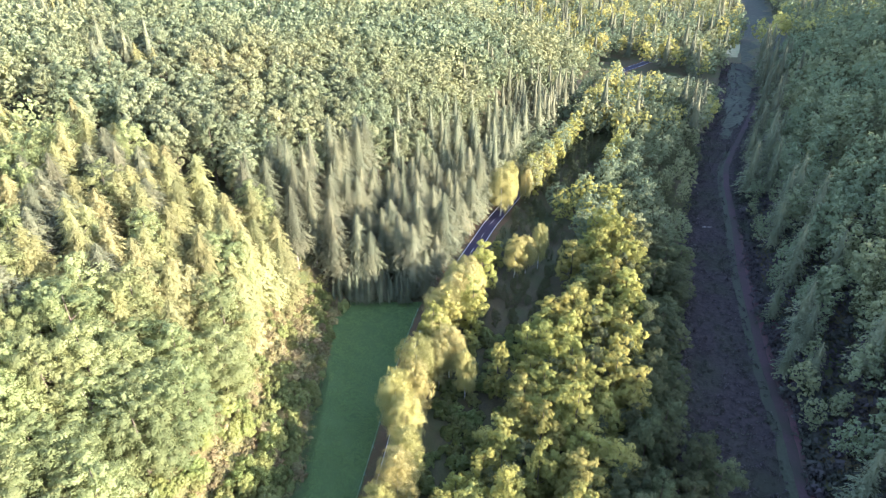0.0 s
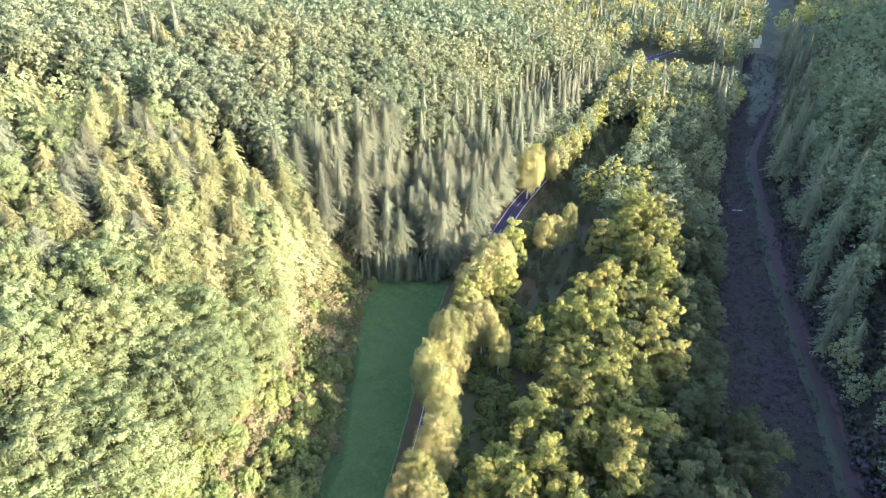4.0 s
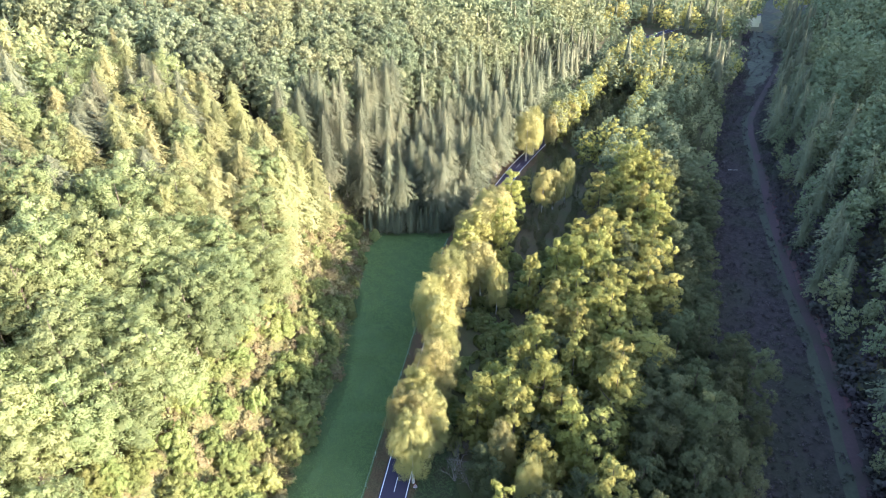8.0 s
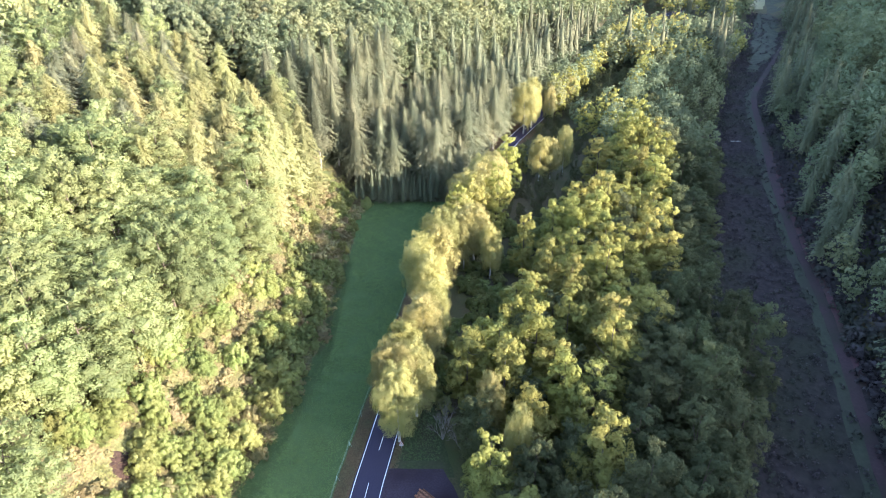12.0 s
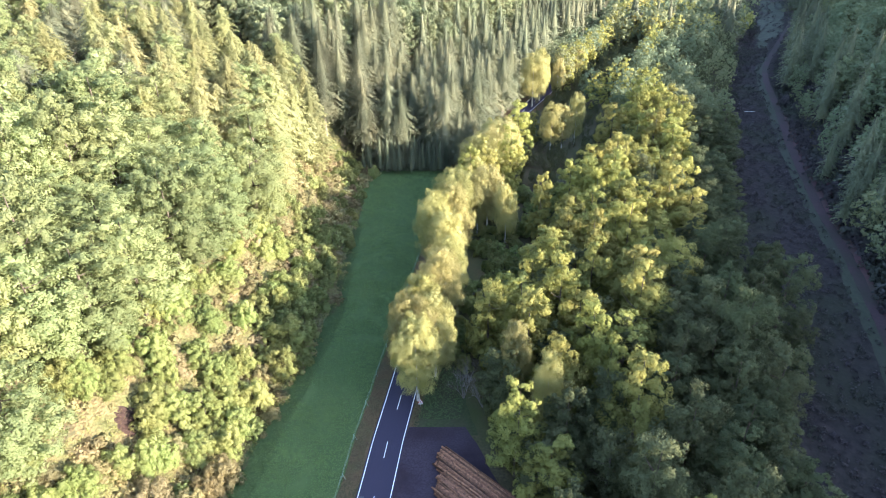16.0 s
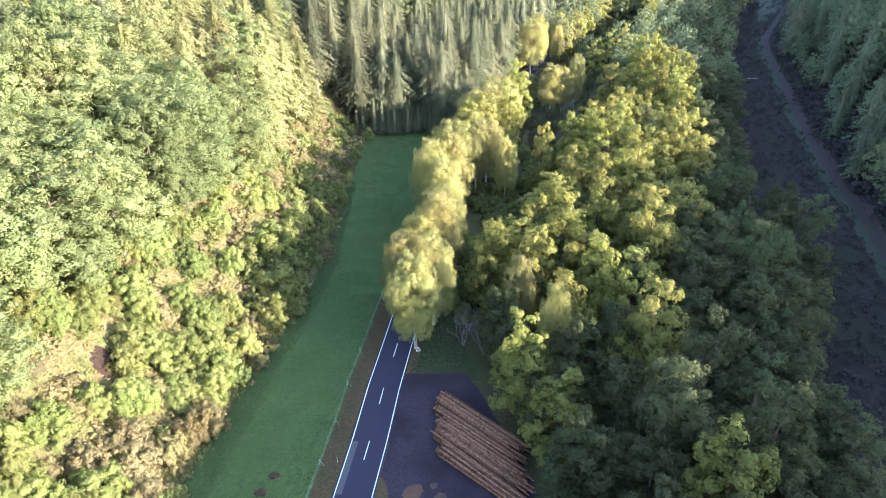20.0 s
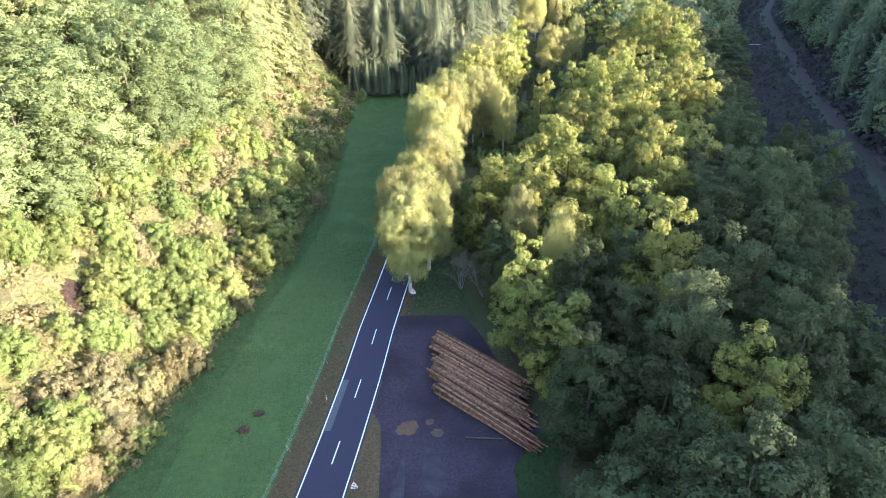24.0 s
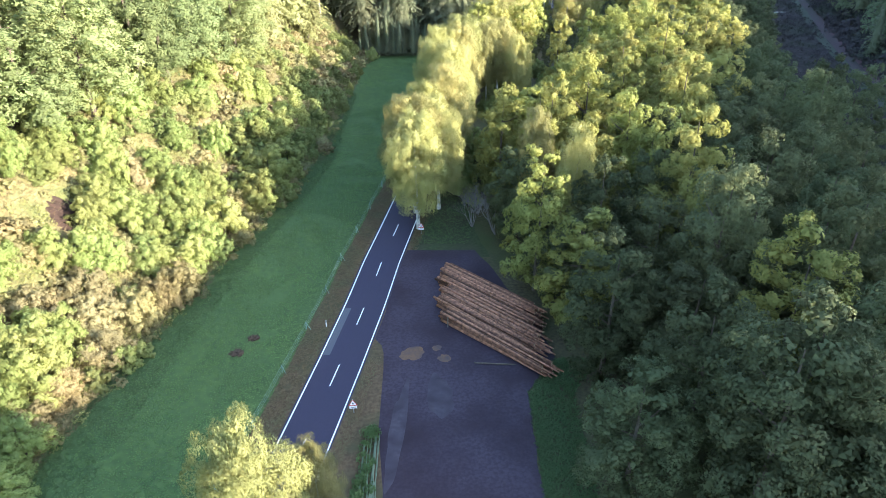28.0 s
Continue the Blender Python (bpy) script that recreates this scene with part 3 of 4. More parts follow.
ribbon("meadow", fan(-20, 187, 2), lambda y: foot_x(y) - 1.0, road_side(-5.9), 0.05, M_MEADOW, "green mown meadow strip in shade", "meadow", 12)
ribbon("verge", fan(-40, 640, 2), road_side(-6.2), road_side(-2.7), 0.10, M_VERGE, "brown dry grass verge beside the road", "verge", 4, 0.2)
ribbon("verge", fan(-40, 640, 2), road_side(2.7), road_side(5.6), 0.08, M_VERGE, "brown dry grass verge beside the road", "verge", 4, 0.2)
ribbon("road", fan(-60, 618, 2), road_side(-3.05), road_side(3.05), 0.16, M_ASPHALT, "dark smooth asphalt country road", "road", 5)
ribbon("road_line", fan(-60, 618, 2), road_side(-2.82), road_side(-2.66), 0.175, M_LINE, "white painted edge line", "road marking", 2)
ribbon("road_line", fan(-60, 618, 2), road_side(2.66), road_side(2.82), 0.175, M_LINE, "white painted edge line", "road marking", 2)
for k in range(-5, 22):
    y0 = 40.9 + 11.86 * k
    ribbon("road_dash", [y0, y0 + 1.9, y0 + 3.8], road_side(-0.07), road_side(0.07), 0.175, M_LINE, "white painted centre dash", "road marking", 2)
ribbon("asphalt_patch", fan(46.5, 56.6, 2), road_side(-2.6), road_side(-1.7), 0.172, M_PATCH, "lighter grey repair strip in the asphalt", "road patch", 2)
YARD = ((-30, 20, 30, 40, 46, 54, 62, 68, 72), (0.5, -0.4, -0.4, -0.6, 3.2, 2.0, -1.5, -4.0, -6.0))
ribbon("yard", fan(-30, 72.1, 2), road_side(3.0), lambda y: float(np.interp(y, *YARD)), 0.12, M_APRON, "purple-grey gravel yard beside the road", "yard", 10, 0.25)
ISLE = ((-30, 26, 34, 44, 48, 49.8), (-14.0, -15.7, -17.0, -17.5, -17.9, -19.2))
ribbon("grass_island", fan(-30, 49.9, 1.4), road_side(3.02), lambda y: max(float(np.interp(y, *ISLE)), road_side(3.05)(y)), 0.17, M_VERGE, "dry grass strip between road and yard", "verge", 5)
ribbon("grass_clearing", fan(70, 98, 2), road_side(4.2), lambda y: float(np.interp(y, (70, 84, 98), (-4.0, -6.5, -11.0))), 0.11, M_DARKGRASS, "short grass clearing behind the yard, coloured dark for shade", "grass", 6, 0.4)
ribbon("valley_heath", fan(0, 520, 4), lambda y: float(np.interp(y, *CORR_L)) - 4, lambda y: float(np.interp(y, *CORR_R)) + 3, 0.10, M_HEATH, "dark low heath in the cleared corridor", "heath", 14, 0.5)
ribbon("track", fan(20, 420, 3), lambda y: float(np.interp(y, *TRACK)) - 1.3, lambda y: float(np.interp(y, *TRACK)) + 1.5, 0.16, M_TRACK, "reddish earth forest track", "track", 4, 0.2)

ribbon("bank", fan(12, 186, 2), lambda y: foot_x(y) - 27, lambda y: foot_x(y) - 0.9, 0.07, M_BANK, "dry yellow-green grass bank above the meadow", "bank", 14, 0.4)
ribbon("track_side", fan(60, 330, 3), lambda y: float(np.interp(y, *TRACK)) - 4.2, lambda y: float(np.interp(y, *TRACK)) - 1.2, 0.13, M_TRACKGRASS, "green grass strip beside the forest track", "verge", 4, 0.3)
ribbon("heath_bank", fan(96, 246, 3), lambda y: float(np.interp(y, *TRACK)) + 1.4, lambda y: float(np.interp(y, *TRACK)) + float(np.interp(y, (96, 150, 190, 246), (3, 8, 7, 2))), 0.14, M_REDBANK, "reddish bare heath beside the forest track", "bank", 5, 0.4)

ribbon("corridor_grass", fan(346, 522, 4), lambda y: float(np.interp(y, *CORR_L)) + float(np.interp(y, (346, 380), (9, 2))), lambda y: float(np.interp(y, *CORR_L)) + float(np.interp(y, (346, 400, 522), (13, 17, 22))), 0.15, M_FARGRASS, "dull green grass in the cleared corridor", "grass", 8, 1.6)

# ---- single trees along the road and in the yard ----
for x, y, s, w in ((-15.2, 79.0, 1.0, 1.3), (-16.0, 84.5, 0.95, 1.05), (-12.0, 86, 1.0, 1.05), (-14.6, 92.5, 1.13, 1.15), (-11.0, 100, 0.98, 1.0), (-9.5, 108, 0.92, 0.9), (-10.2, 119, 1.05, 1.0), (-13.0, 125.5, 1.05, 0.95), (-8.0, 130, 1.05, 1.0),
                   (-8.0, 140, 1.0, 1.1), (-1.5, 143, 0.95, 0.9), (1.5, 148, 0.9, 0.9), (6.0, 139, 0.85, 0.75), (2.5, 173, 1.0, 1.0), (4.0, 180, 0.95, 0.9), (10.0, 182, 0.9, 0.95),
                   (26.5, 202, 0.85, 0.9), (31, 205, 0.8, 0.8), (36.0, 208, 0.9, 0.6), (25.0, 250, 1.05, 1.1), (29.0, 257, 1.1, 1.0), (37.0, 261, 0.85, 0.7),
                   (38, 270, 0.8, 0.9), (48, 286, 0.75, 0.9), (3.2, 76, 1.06, 0.62), (-0.4, 166, 0.98, 1.2), (-2.6, 157, 0.85, 1.0), (6.5, 176, 1.0, 1.15), (8.5, 188, 0.9, 1.1)):
    plant("birch", x, y, s, w)
plant("birch", -23.5, 15.0, 0.96, 0.98)

plant("shrub", -35.0, 181.5, 1.75, 1.3)
plant("shrub", -42.5, 174.0, 1.3, 1.2)
# young trees at the corridor's edge, in the shade-darkened willow leaves
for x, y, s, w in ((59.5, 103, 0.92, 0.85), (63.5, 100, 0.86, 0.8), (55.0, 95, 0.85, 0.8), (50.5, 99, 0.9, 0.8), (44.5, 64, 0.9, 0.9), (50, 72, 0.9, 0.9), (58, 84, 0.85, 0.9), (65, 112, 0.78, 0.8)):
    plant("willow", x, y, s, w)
plant("birch", -20.1, 20.3, 0.62, 0.42)
for x, y, s in ((-3.5, 156, 0.75), (1.0, 162, 0.85), (7.5, 155, 0.8), (9.0, 168, 0.85), (5.5, 188, 0.8), (13.5, 190, 0.85), (20, 207, 0.8)):
    plant("alder", x, y, s * 0.72, 0.62)

# ---- the wood between road and cleared corridor ----
STAND_L = ((10, 20, 40, 60, 72, 82, 95, 112, 122, 133, 148, 159, 172, 190, 215, 245, 270, 330, 450), (2, 4, 6, 4, 0, -4, 0, 8, 13, 18, 18, 24, 36, 44, 50, 50, 42, 68, 124))
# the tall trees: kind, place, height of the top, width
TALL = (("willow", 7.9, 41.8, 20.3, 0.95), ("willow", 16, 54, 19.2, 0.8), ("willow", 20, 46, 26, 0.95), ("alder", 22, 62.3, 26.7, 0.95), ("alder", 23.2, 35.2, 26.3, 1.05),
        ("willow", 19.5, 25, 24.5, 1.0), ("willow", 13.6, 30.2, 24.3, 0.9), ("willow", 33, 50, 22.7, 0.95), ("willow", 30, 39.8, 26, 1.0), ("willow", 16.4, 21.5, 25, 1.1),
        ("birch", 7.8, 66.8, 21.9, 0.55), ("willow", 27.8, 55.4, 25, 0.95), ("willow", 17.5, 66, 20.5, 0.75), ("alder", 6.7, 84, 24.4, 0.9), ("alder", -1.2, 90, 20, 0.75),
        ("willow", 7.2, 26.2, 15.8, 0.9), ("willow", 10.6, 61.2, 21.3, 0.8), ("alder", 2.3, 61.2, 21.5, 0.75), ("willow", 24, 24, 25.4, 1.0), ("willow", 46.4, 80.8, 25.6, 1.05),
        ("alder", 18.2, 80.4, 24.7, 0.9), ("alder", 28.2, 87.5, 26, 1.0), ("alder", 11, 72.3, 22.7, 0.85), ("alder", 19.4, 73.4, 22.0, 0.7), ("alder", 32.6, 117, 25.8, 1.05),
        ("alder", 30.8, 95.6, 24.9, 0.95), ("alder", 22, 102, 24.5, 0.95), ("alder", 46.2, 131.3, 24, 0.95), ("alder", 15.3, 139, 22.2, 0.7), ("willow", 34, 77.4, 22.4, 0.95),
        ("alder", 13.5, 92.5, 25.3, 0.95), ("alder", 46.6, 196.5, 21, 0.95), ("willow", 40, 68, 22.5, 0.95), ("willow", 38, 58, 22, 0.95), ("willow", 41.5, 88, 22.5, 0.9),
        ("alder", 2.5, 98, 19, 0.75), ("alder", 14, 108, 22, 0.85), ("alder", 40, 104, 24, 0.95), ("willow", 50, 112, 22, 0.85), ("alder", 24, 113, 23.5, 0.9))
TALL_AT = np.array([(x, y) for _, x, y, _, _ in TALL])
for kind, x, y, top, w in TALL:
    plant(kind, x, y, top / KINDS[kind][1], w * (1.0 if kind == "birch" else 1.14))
GAPS = ((18.5, 50, 3.5), (19, 58.5, 3.6), (24, 71, 3.5), (12.5, 36, 3.5), (13, 48, 4.5), (-2, 66, 7))
for x, y, a, b in scatter(-6, 190, 12, 450, 6.2, 11):
    lo, hi = float(np.interp(y, *STAND_L)) + (3 if 100 < y < 240 else 0), float(np.interp(y, *CORR_L)) - 3
    if not lo < x < hi or (y < 46 and x < 12) or np.min(np.hypot(*(TALL_AT - (x, y)).T)) < 4.4 or any(math.hypot(x - p, y - q) < r for p, q, r in GAPS):
        continue
    edge = min(x - lo, hi - x)
    size = 0.78 + 0.36 * a - (0.14 if edge < 6 else 0) - (0.14 if hi - x < 14 else 0)
    if y < 122:
        size = 0.74 + 0.24 * a                                # lower growth between the tall trees
    # the unlit side of the wood takes the shade-darkened willow leaves
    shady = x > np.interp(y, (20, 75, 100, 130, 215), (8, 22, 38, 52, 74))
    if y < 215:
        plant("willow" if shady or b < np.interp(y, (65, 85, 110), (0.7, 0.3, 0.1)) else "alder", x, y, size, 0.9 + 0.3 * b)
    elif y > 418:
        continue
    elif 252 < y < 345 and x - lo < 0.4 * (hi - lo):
        far_tree("willow", x, y, 0.3 + 0.25 * b)              # low shade-coloured willows stand in for the hollow's deep shadow
    elif x - lo > 0.45 * (hi - lo):
        far_tree("willow" if b < 0.4 else "hillside_tree", x, y, size * 0.76)
    elif b < 0.6:
        far_tree("alder", x, y, size * 0.85)
    else:
        far_tree("hillside_tree", x, y, size * 0.8)
# trees crowding the far road
for k in range(60):
    y = 268 + 3.1 * k + rng_place.uniform(-1, 1)
    far_tree("alder" if k % 3 else "hillside_tree", road_side(rng_place.uniform(4.6, 8.0))(y), y, rng_place.uniform(0.66, 0.92))
    if k % 2:
        far_tree("hillside_tree", road_side(-rng_place.uniform(6.0, 8.0))(y), y, rng_place.uniform(0.55, 0.8))
# low dark growth in the gap beside the stand
for x, y, a, b in scatter(-14, 60, 84, 330, 3.6, 12):
    lo = float(np.interp(y, *STAND_L))
    if road_x(y) + 7 < x < lo - 1 and a > 0.3:
        plant("shrub", x, y, 0.5 + 0.7 * b, 0.7 + 0.5 * b) if y < 170 else far_tree("willow", x, y, 0.12 + 0.2 * b)

# ---- the steep wooded slope ----
for x, y, a, b in scatter(-175, -36, 4, 205, 7.9, 21):
    d = foot_x(y) - x
    back = 186 + 0.25 * (-50 - x)
    if d < np.interp(y, (30, 70, 110, 140, 165, 190), (21, 23, 20, 18, 15, 9)) or y > back or x < -0.75 * y - 75:
        continue
    s = 0.76 + 0.42 * a
    if y > 118 + 14 * b or (x < -98 and y > 105):
        kind = "larch" if a + 0.5 * b < np.interp(x, (-110, -70), (0.75, 1.25)) else ("spruce" if x < -85 and b > 0.6 else "broadleaf_tree")
        s = 0.84 + 0.2 * a if kind != "spruce" else 0.75
    else:
        kind = "broadleaf_tree"
    if x > -128:
        plant(kind, x, y, s, (1.1 if kind == "broadleaf_tree" else 0.95) + 0.3 * b)
    else:
        far_tree(kind, x, y, s)
# shrubs and bracken on the bank above the meadow
# the hazel at (-59.4, 61.8) is added to shade the earth scar
BUSHES = (("sallow", -50.3, 52.4, 1.0, 1.05), ("sallow", -53.5, 48, 0.95, 1.0), ("sallow", -47.6, 59, 0.8, 0.85), ("sallow", -49.2, 56, 0.85, 0.8), ("sallow", -51.5, 44.5, 0.85, 0.9),
          ("sallow", -55.8, 51.6, 0.8, 0.75), ("sallow", -58.8, 45.5, 0.85, 0.85), ("hazel", -57.1, 57.2, 1.0, 0.95), ("hazel", -53.3, 69.6, 1.0, 0.95), ("hazel", -46.8, 76, 0.65, 0.7),
          ("hazel", -50.2, 73, 0.85, 0.85), ("hazel", -56.6, 67, 0.95, 0.9), ("hazel", -59.4, 61.8, 0.8, 0.7), ("hazel", -59.6, 65.5, 0.9, 0.8), ("hazel", -60.8, 54.2, 0.8, 0.7), ("hazel", -48.5, 66, 0.75, 0.85), ("hazel", -52.4, 62.5, 0.85, 0.9),
          ("hazel", -43.3, 92.7, 1.25, 1.3), ("shrub", -50.6, 97, 1.5, 1.6), ("shrub", -42.5, 103, 1.3, 1.4), ("shrub", -47.0, 88.0, 1.1, 1.2), ("shrub", -45.5, 98.5, 1.3, 1.3), ("shrub", -41.0, 98.0, 1.1, 1.1), ("shrub", -48.5, 93.0, 1.2, 1.2), ("shrub", -41.5, 109, 1.3, 1.3), ("hazel", -55.5, 38.5, 0.8, 0.85), ("hazel", -52.5, 30, 0.8, 0.9), ("hazel", -55.5, 26.5, 0.9, 0.95), ("hazel", -51.3, 24.5, 0.7, 0.8), ("hazel", -58, 33, 0.9, 0.9), ("hazel", -61, 28, 0.9, 0.95), ("sallow", -52.6, 38, 0.7, 0.75),
          ("sallow", -53, 33, 0.7, 0.8), ("hazel", -63.5, 47.5, 0.9, 0.9), ("hazel", -61, 39, 0.9, 0.9), ("shrub", -39.6, 122, 1.5, 1.3), ("hazel", -44.5, 118, 0.9, 0.9), ("shrub", -41, 135, 1.5, 1.3))
BUSH_AT = np.array([(x, y) for _, x, y, _, _ in BUSHES])
for kind, x, y, s, w in BUSHES:
    plant(kind, x, y, s, w)
for x, y, a, b in scatter(-75, -30, 12, 190, 3.0, 22):
    d = foot_x(y) - x
    lim = np.interp(y, (30, 70, 110, 140, 165, 190), (24, 26, 22, 21, 18, 12))
    if not 0.5 < d < lim or math.hypot((x + 62.3) / 3.4, (y - 61.5) / 4.0) < 1 or np.min(np.hypot(*(BUSH_AT - (x, y)).T)) < 2.6:
        continue
    open_ground = noise.noise(Vector((x * 0.11, y * 0.09, 21))) + (0.25 if math.hypot(x + 65, y - 53) < 7 or math.hypot(x + 56.5, y - 86) < 6 else 0)
    if open_ground > 0.24 or (145 < y < 182 and a < 0.55 and d > 1):
        if a < 0.6:
            plant("bracken", x, y, 0.7 + 0.5 * b, 0.8 + 0.7 * b)
        continue
    grow = float(np.interp(y, (20, 70, 110, 190), (1.1, 1.05, 1.0, 0.8))) * (0.7 if d < 3 else 1)
    if a < 0.16:
        plant("bracken", x, y, 0.8 + 0.6 * b, 1.0 + 0.7 * b)
    elif a < 0.36 and y < 130:
        plant("sallow", x, y, (0.4 + 0.4 * b) * grow, (0.5 + 0.35 * b) * grow)
    elif y < 120 and d > 3.5 and b > 0.5:
        plant("hazel", x, y, (0.5 + 0.5 * b) * grow, (0.55 + 0.4 * a) * grow)
    else:
        plant("shrub", x, y, (0.5 + 0.8 * b) * grow, (0.7 + 0.6 * b) * grow)
# low undergrowth on the bank and under the trees' edge
for x, y, a, b in scatter(-95, -30, 8, 195, 1.5, 23):
    d = foot_x(y) - x
    if 0.0 < d < 30 and a > 0.25 and math.hypot((x + 62.3) / 2.0, (y - 61.8) / 2.6) > 1:
        far_tree("bracken" if b < 0.3 else "shrub", x, y, 0.14 + 0.30 * b if b >= 0.3 else 0.35 + 0.8 * b)

# ---- spruces behind the meadow ----
for x, y, a, b in scatter(-75, 90, 188, 400, 7.6, 31):
    d = foot_x(y) - x
    if not -60 < d < np.interp(y, (184, 200, 330), (40, 36, 20)) or x > road_x(y) - 4.5 or (x < -50 and y < 190) or (y > 245 and x < road_x(y) - 38):
        continue
    s = 0.86 + 0.20 * a
    if y < 262:
        plant("spruce", x, y, s, s * (0.9 + 0.3 * b))
    else:
        if b > 0.2:
            far_tree("spruce", x, y, s * 0.95)

for x, y, a, b in scatter(-40, -9, 184, 197, 2.6, 33):
    far_tree("spruce", x, y, 0.14 + 0.26 * b)

for k in range(13):
    y = 189 + 5.6 * k
    plant("spruce", road_side(-6.3)(y), y, rng_place.uniform(0.5, 0.75), 0.72)

# ---- the far woods ----
for x, y, a, b in scatter(-330, 130, 190, 470, 7.6, 41):
    d = foot_x(y) - x
    if (d < np.interp(y, (184, 200, 330, 400), (40, 36, 20, 3)) and (y < 245 or x > road_x(y) - 38)) or x < -0.75 * y - 60 or y < 196 + 0.25 * (-50 - x):
        continue
    patch = noise.noise(Vector((x * 0.02, y * 0.02, 3)))
    kind = "hillside_tree" if patch < 0.18 or x > -90 else ("larch" if b < 0.6 else "spruce")
    if y < 400 and x > road_x(y) - 60 and b > 0.7:
        kind = "spruce"
    if kind == "hillside_tree" and y < 300 and x > -150:
        plant(kind, x, y, 0.9 + 0.2 * a, 0.95 + 0.25 * b)
    else:
        far_tree(kind, x, y, (0.92 + 0.2 * a) * (0.85 if kind != "hillside_tree" else 1.05))
for x, y, a, b in scatter(60, 420, 30, 520, 8.2, 42):
    e = x - float(np.interp(y, *CORR_R))
    if e < 0 or x > 0.66 * y + 62:
        continue
    if e < 12:
        fir = b < (0.55 if 230 < y < 470 else 0.25)
        far_tree("spruce" if fir else "hillside_tree", x, y, (0.75 + 0.4 * a if y > 230 else 0.5 + 0.45 * a) if fir else 0.3 + 0.4 * a)
    elif e < 22:
        far_tree("spruce" if b < 0.22 else "hillside_tree", x, y, 0.7 + 0.25 * a)
    else:
        far_tree("willow" if b < 0.25 else "hillside_tree", x, y, 0.8 + 0.25 * a)
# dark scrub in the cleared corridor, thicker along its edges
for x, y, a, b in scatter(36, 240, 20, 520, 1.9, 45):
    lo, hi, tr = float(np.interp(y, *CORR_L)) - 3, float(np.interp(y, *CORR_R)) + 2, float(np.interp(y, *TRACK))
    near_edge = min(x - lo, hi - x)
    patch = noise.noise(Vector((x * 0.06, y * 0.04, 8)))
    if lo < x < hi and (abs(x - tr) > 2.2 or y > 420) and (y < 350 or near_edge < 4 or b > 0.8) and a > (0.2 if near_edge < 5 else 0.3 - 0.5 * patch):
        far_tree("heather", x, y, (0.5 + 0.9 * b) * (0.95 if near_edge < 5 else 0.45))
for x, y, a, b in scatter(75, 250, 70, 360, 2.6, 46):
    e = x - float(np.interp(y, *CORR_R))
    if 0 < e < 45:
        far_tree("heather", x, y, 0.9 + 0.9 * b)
for x, y, size in ((288, 566, 1.25), (283, 588, 1.0), (294, 580, 1.3), (278, 574, 0.85), (300, 572, 0.9)):
    far_tree("alder", x, y, size)
FIELDS = (((122, 448), (176, 446), (180, 482), (140, 486)), ((186, 536), (262, 560), (268, 596), (196, 566)), ((240, 520), (285, 525), (425, 900), (385, 900)), ((104, 468), (136, 466), (172, 524), (136, 524)))
ribbon("field", fan(444, 482, 3), road_side(4.5), lambda y: 174.0 + 0.05 * (y - 450), 0.14, M_FIELD, "pale mown field beside the far road", "field", 6, 0.6)
ribbon("field", fan(540, 592, 3), lambda y: 190 + 0.1 * (y - 540), lambda y: 246 + 0.5 * (y - 540), 0.14, M_FIELD, "pale mown field beside the far road", "field", 6, 0.6)
ribbon("field", fan(520, 900, 6), lambda y: 242 + 0.38 * (y - 520), lambda y: 282 + 0.375 * (y - 520), 0.18, M_FARGRASS, "dull green grassland along the valley", "field", 6, 0.6)
for x, y, a, b in scatter(-60, 640, 330, 1000, 9.2, 43):
    if x < road_x(min(y, 500)) + 8 and y < 470 or any(inside(x, y, f) for f in FIELDS) or (y < 525 and x > float(np.interp(y, *CORR_L)) - 4) or x < 0.1 * y - 60:
        continue
    if y < 620 and abs(x - road_x(y)) < 9 or (380 < y < 452 and x > road_x(y)):
        continue
    far_tree("hillside_tree" if b < 0.55 else ("alder" if b < 0.8 else "spruce"), x, y, 0.75 + 0.35 * a)

for (kind, distant), rows in far_woods.items():
    pieces, normals = [], []
    for k in range(5):
        v0, t0, n0 = (DISTANT if distant else FAR)[kind][k]
        mine = [r for r in rows if r[5] == k]
        if not mine:
            continue
        R = np.array([r[:5] for r in mine])
        c, s = np.cos(R[:, 4])[:, None], np.sin(R[:, 4])[:, None]
        sz = R[:, 3][:, None]
        vx = (v0[:, 0] * c - v0[:, 1] * s) * sz + R[:, 0][:, None]
        vy = (v0[:, 0] * s + v0[:, 1] * c) * sz + R[:, 1][:, None]
        vz = v0[:, 2] * sz + R[:, 2][:, None]
        v = np.stack([vx, vy, vz], -1).reshape(-1, 3)
        t = (t0[None] + (np.arange(len(R)) * len(v0))[:, None, None]).reshape(-1, 3)
        pieces.append((v, t))
        normals.append(np.stack([n0[:, 0] * c - n0[:, 1] * s, n0[:, 0] * s + n0[:, 1] * c, np.broadcast_to(n0[:, 2], (len(R), len(n0)))], -1).reshape(-1, 3))
    v, t = joined(pieces)
    ob = new("far_" + kind + "_wood", mesh_of("far_wood", v, t, [CROWN_MAT[kind]], normals=np.concatenate(normals)))
    tagged(ob, "distant wood of " + LABELS[kind].split(" on ")[0].split(" in ")[0].split(" at ")[0] + " crowns", "wood", kind="stuff")


# ---- the log pile ----
def log_mesh(length, r0, r1, seed):
    r = np.random.default_rng(seed)
    n = 5
    line = [(i / (n - 1) * length, r.uniform(-0.03, 0.03), r.uniform(-0.02, 0.02)) for i in range(n)]
    v, t = tube(line, np.linspace(r0, r1, n), 9)
    which = [0] * ((n - 1) * 18) + [1] * 14
    return mesh_of("log", v, t, [M_LOG, M_CUT], which, False)


